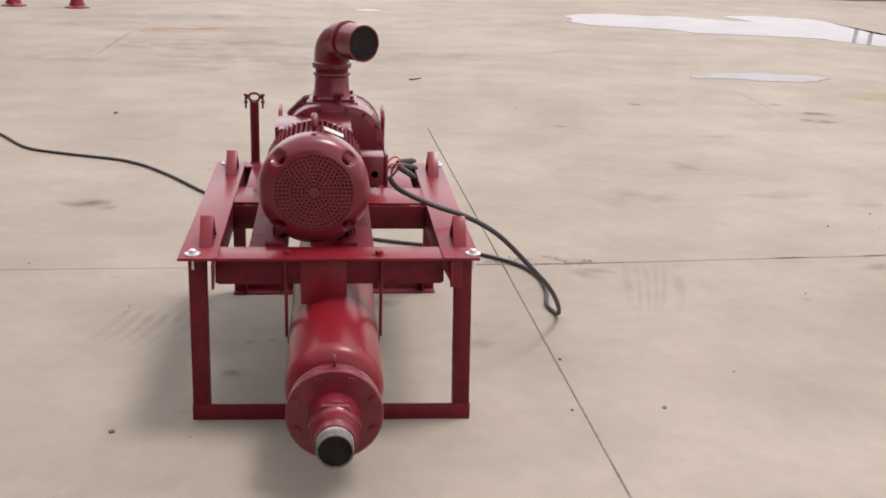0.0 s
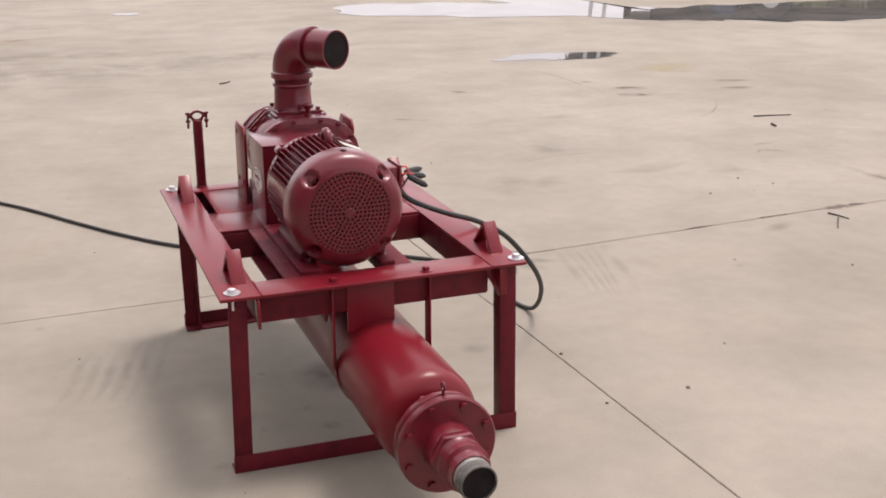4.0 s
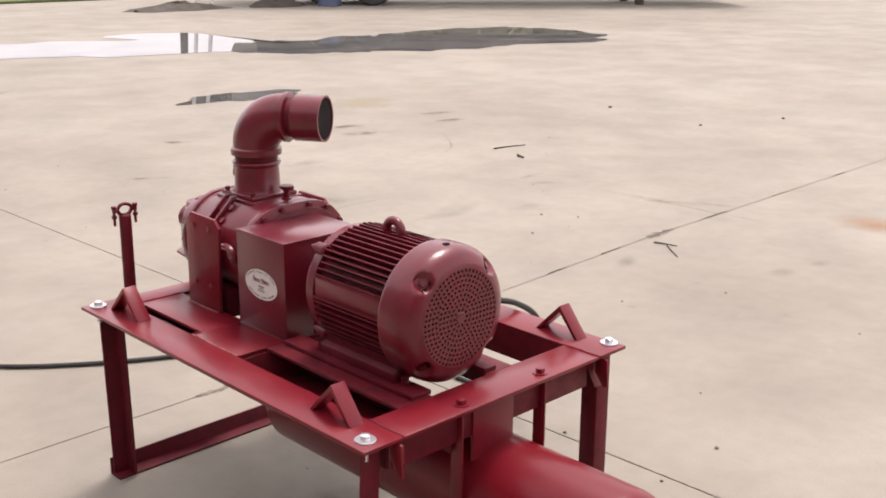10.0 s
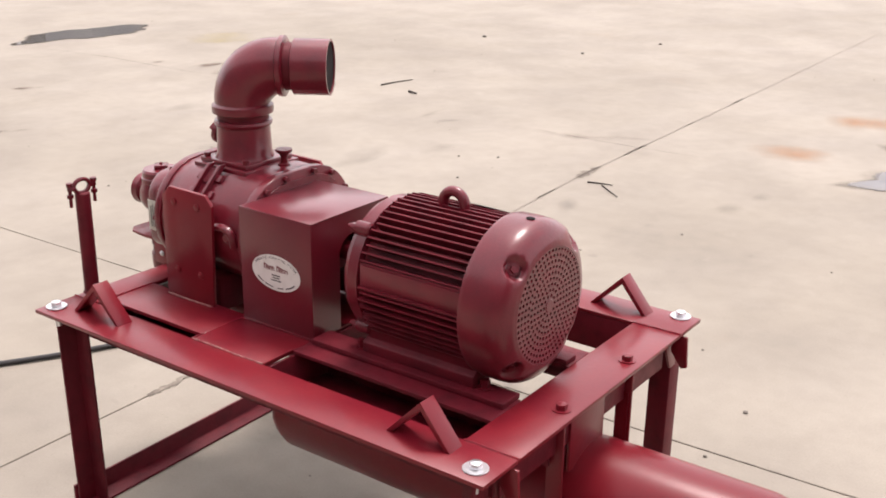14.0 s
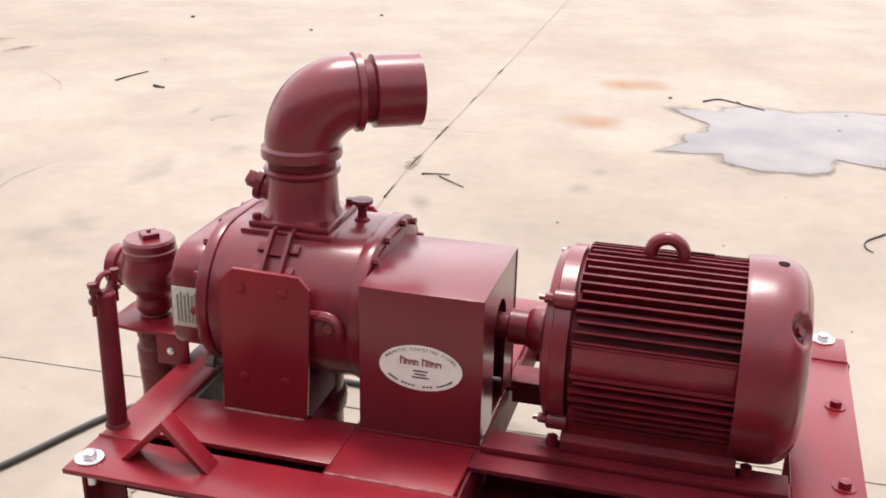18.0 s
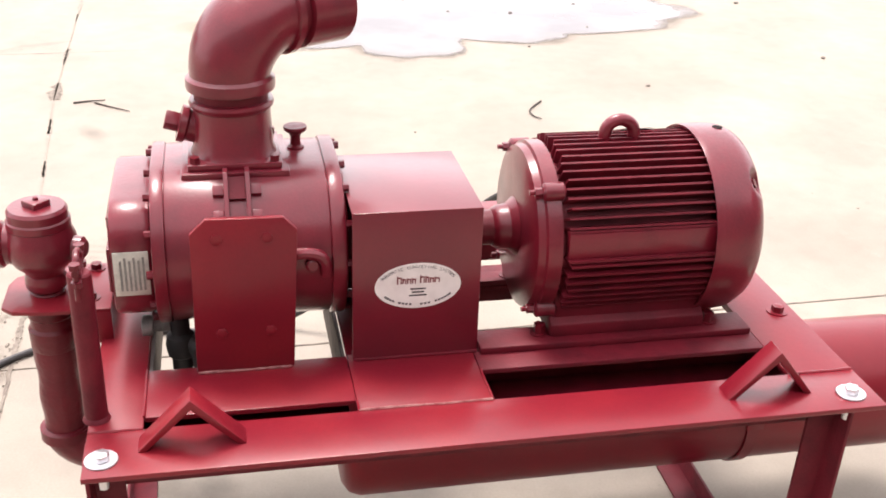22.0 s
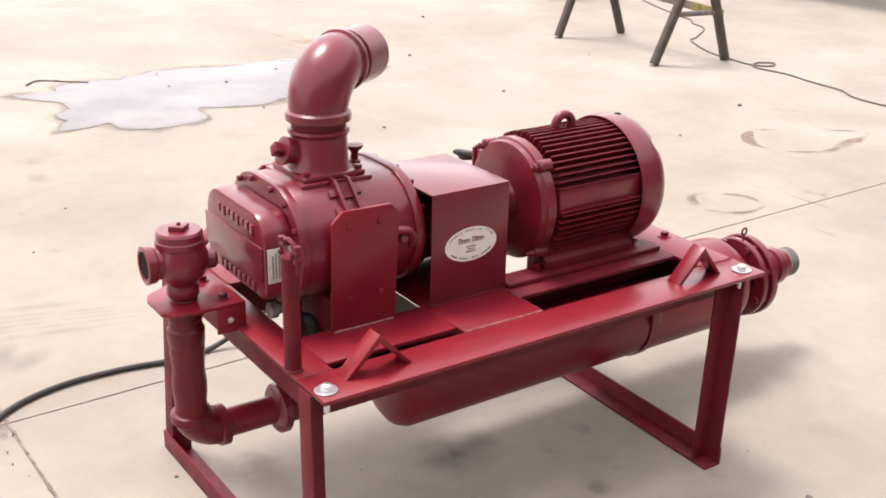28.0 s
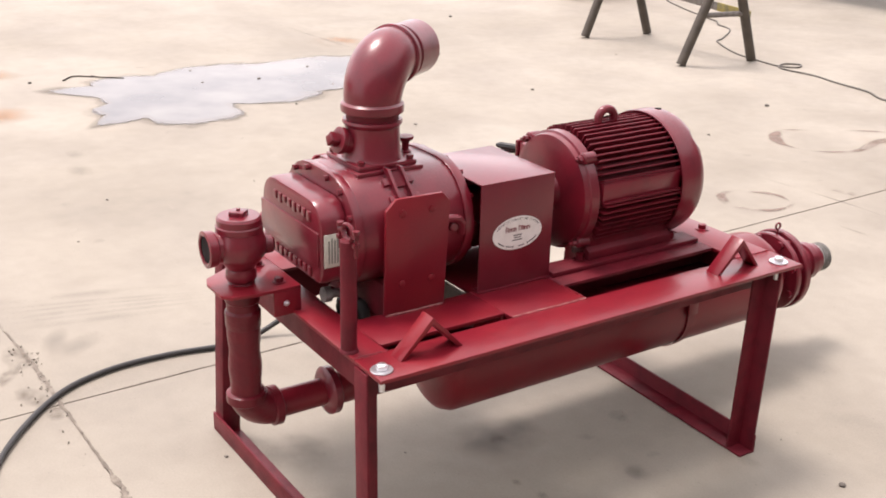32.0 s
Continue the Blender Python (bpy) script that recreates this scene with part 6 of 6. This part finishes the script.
def build_trailer(x, y, turn_deg, length, low, high, mat_, label, wheels, legs, wide=2.4):
    """A long box or flat bed on wheels; x runs along it from its end."""
    t = thing("trailer", x, y, 0, label, "trailer", "parked trailers")
    m = Matrix.Translation((x, y, 0)) @ Matrix.Rotation(radians(turn_deg), 4, "Z")
    part("body", Geo().box(0, length, 0, wide, low, high, m), mat_, t, bevel=0.03)
    for k in range(int(length / 0.6)):
        part("side_rib", Geo().box(0.3 + k * 0.6, 0.36 + k * 0.6, -0.05, -0.001, low + 0.05, high - 0.05, m), mat_, t, smooth=0)
    part("chassis_rail", Geo().box(0.6, length - 0.6, 0.21 * wide, 0.21 * wide + 0.12, low - 0.22, low - 0.001, m), STEEL, t, bevel=0.01)
    part("chassis_rail", Geo().box(0.6, length - 0.6, 0.74 * wide, 0.74 * wide + 0.12, low - 0.22, low - 0.001, m), STEEL, t, bevel=0.01)
    for u in wheels:
        for w in (0.06 * wide, 0.94 * wide - 0.30):
            wh = part("wheel", Geo().lathe([(0.20, 0.02), (0.30, 0.0), (0.46, 0.0), (0.50, 0.05), (0.50, 0.25), (0.46, 0.30), (0.20, 0.28)], 28, m @ turn(u, w, 0.5, (0, 1, 0))), BLACK, t, "black rubber wheel")
            part("rim", Geo().lathe([(0.0, 0.04), (0.19, 0.03), (0.205, 0.018)], 20, m @ turn(u, w, 0.5, (0, 1, 0))), SPOKE, wh, "pale wheel rim")
        part("axle", Geo().box(u - 0.06, u + 0.06, 0.12 * wide, 0.88 * wide, 0.44, 0.56, m), STEEL, t)
    for u in legs:
        for w in (0.21 * wide, 0.75 * wide):
            part("landing_leg", Geo().box(u - 0.09, u + 0.09, w, w + 0.18, 0.0, low - 0.001, m), STEEL, t, "grey landing leg", bevel=0.01)
    return t


build_trailer(12.2, 19.1, -36, 12.4, 1.05, 3.5, SHED, "long grey box trailer parked on wheels by the yard", (2.2, 3.3), (9.8,))
flat = build_trailer(2.0, -9.55, 0, 11.0, 0.92, 1.08, BLUE, "long dark blue flat trailer parked on the concrete", (9.2, 10.3), (0.4,), 1.2)
part("under_box", Geo().box(7.9, 10.6, -9.45, -8.75, 0.12, 0.9195), BLUE, flat, bevel=0.02)
for x, y in ((11.6, 19.4), (11.85, 19.2)):
    lone("pole", Geo().tube([(x, y, 0.0), (x - 0.1, y + 0.36, 3.1)], 0.045, 10), SPOKE, "pale slim pole leaning by the soil heap", "pole", "leaning poles", at=(x, y, 0))


def verge():
    g = Geo()
    pts = [(-60, 22.6), (-20, 22.7), (4, 22.8), (12, 22.7), (26, 22.6), (60, 25), (60, 70), (-60, 70)]
    g.prism(pts, 0.0, 0.06)
    lone("grass_verge", g, GRASS, "strip of short green grass beyond the concrete", "grass", kind="structure")


verge()


def mound(x, y, rx, ry, h, seed):
    g = Geo()
    n = 40
    for j in range(6):
        q = 1 - j / 5
        for i in range(n):
            a = 2 * math.pi * i / n
            w = 1 + 0.35 * noise.noise(Vector((math.cos(a) * 2 + seed, math.sin(a) * 2, j * 0.6)))
            g.v.append((x + rx * q * w * math.cos(a), y + ry * q * w * math.sin(a), h * (1 - q ** 1.6) * (0.7 + 0.5 * noise.noise(Vector((a * 3, j, seed)))) if j else 0.0))
    for j in range(5):
        g.f += [(j * n + i, j * n + (i + 1) % n, (j + 1) * n + (i + 1) % n, (j + 1) * n + i) for i in range(n)]
    lone("spoil_heap", g, DIRT_DARK, "low dark heap of soil at the far side of the yard", "heap", "soil heaps", smooth=60, at=(x, y, 0))


DIRT_DARK = material("dark_damp_soil", (0.06, 0.05, 0.04), 0.95, vary=(0.10, 0.085, 0.07), scale=4, fine=30, bump=0.6, bump_scale=8, spread=0.35)
mound(10.8, 18.9, 1.2, 0.55, 0.20, 1.0)
mound(13.2, 18.6, 0.75, 0.5, 0.26, 5.0)
lone("steel_drum", Geo().lathe([(0.28, 0), (0.29, 0.02), (0.28, 0.04), (0.28, 0.30), (0.29, 0.31), (0.28, 0.32), (0.28, 0.85), (0.0, 0.86)], 24, Matrix.Translation((14.2, 17.95, 0))), BLUE, "dark blue-grey steel drum", "drum", at=(14.2, 17.95, 0))


def build_stand(x, y):
    t = thing("pipe_stand", x, y, 0, "dark red steel stand with a flared foot", "stand", "stands in the far yard")
    part("foot", Geo().lathe([(0.19, 0.0), (0.19, 0.016), (0.125, 0.04), (0.095, 0.12)], 20, Matrix.Translation((x, y, 0))), RED, t)
    part("column", Geo().lathe([(0.095, 0.12), (0.095, 0.75)], 20, Matrix.Translation((x, y, 0))), RED, t)
    part("cap", Geo().lathe([(0.125, 0.75), (0.125, 0.775), (0.0, 0.775)], 20, Matrix.Translation((x, y, 0))), RED, t)
    return t


build_stand(-4.83, 13.68)
build_stand(-3.86, 13.58)
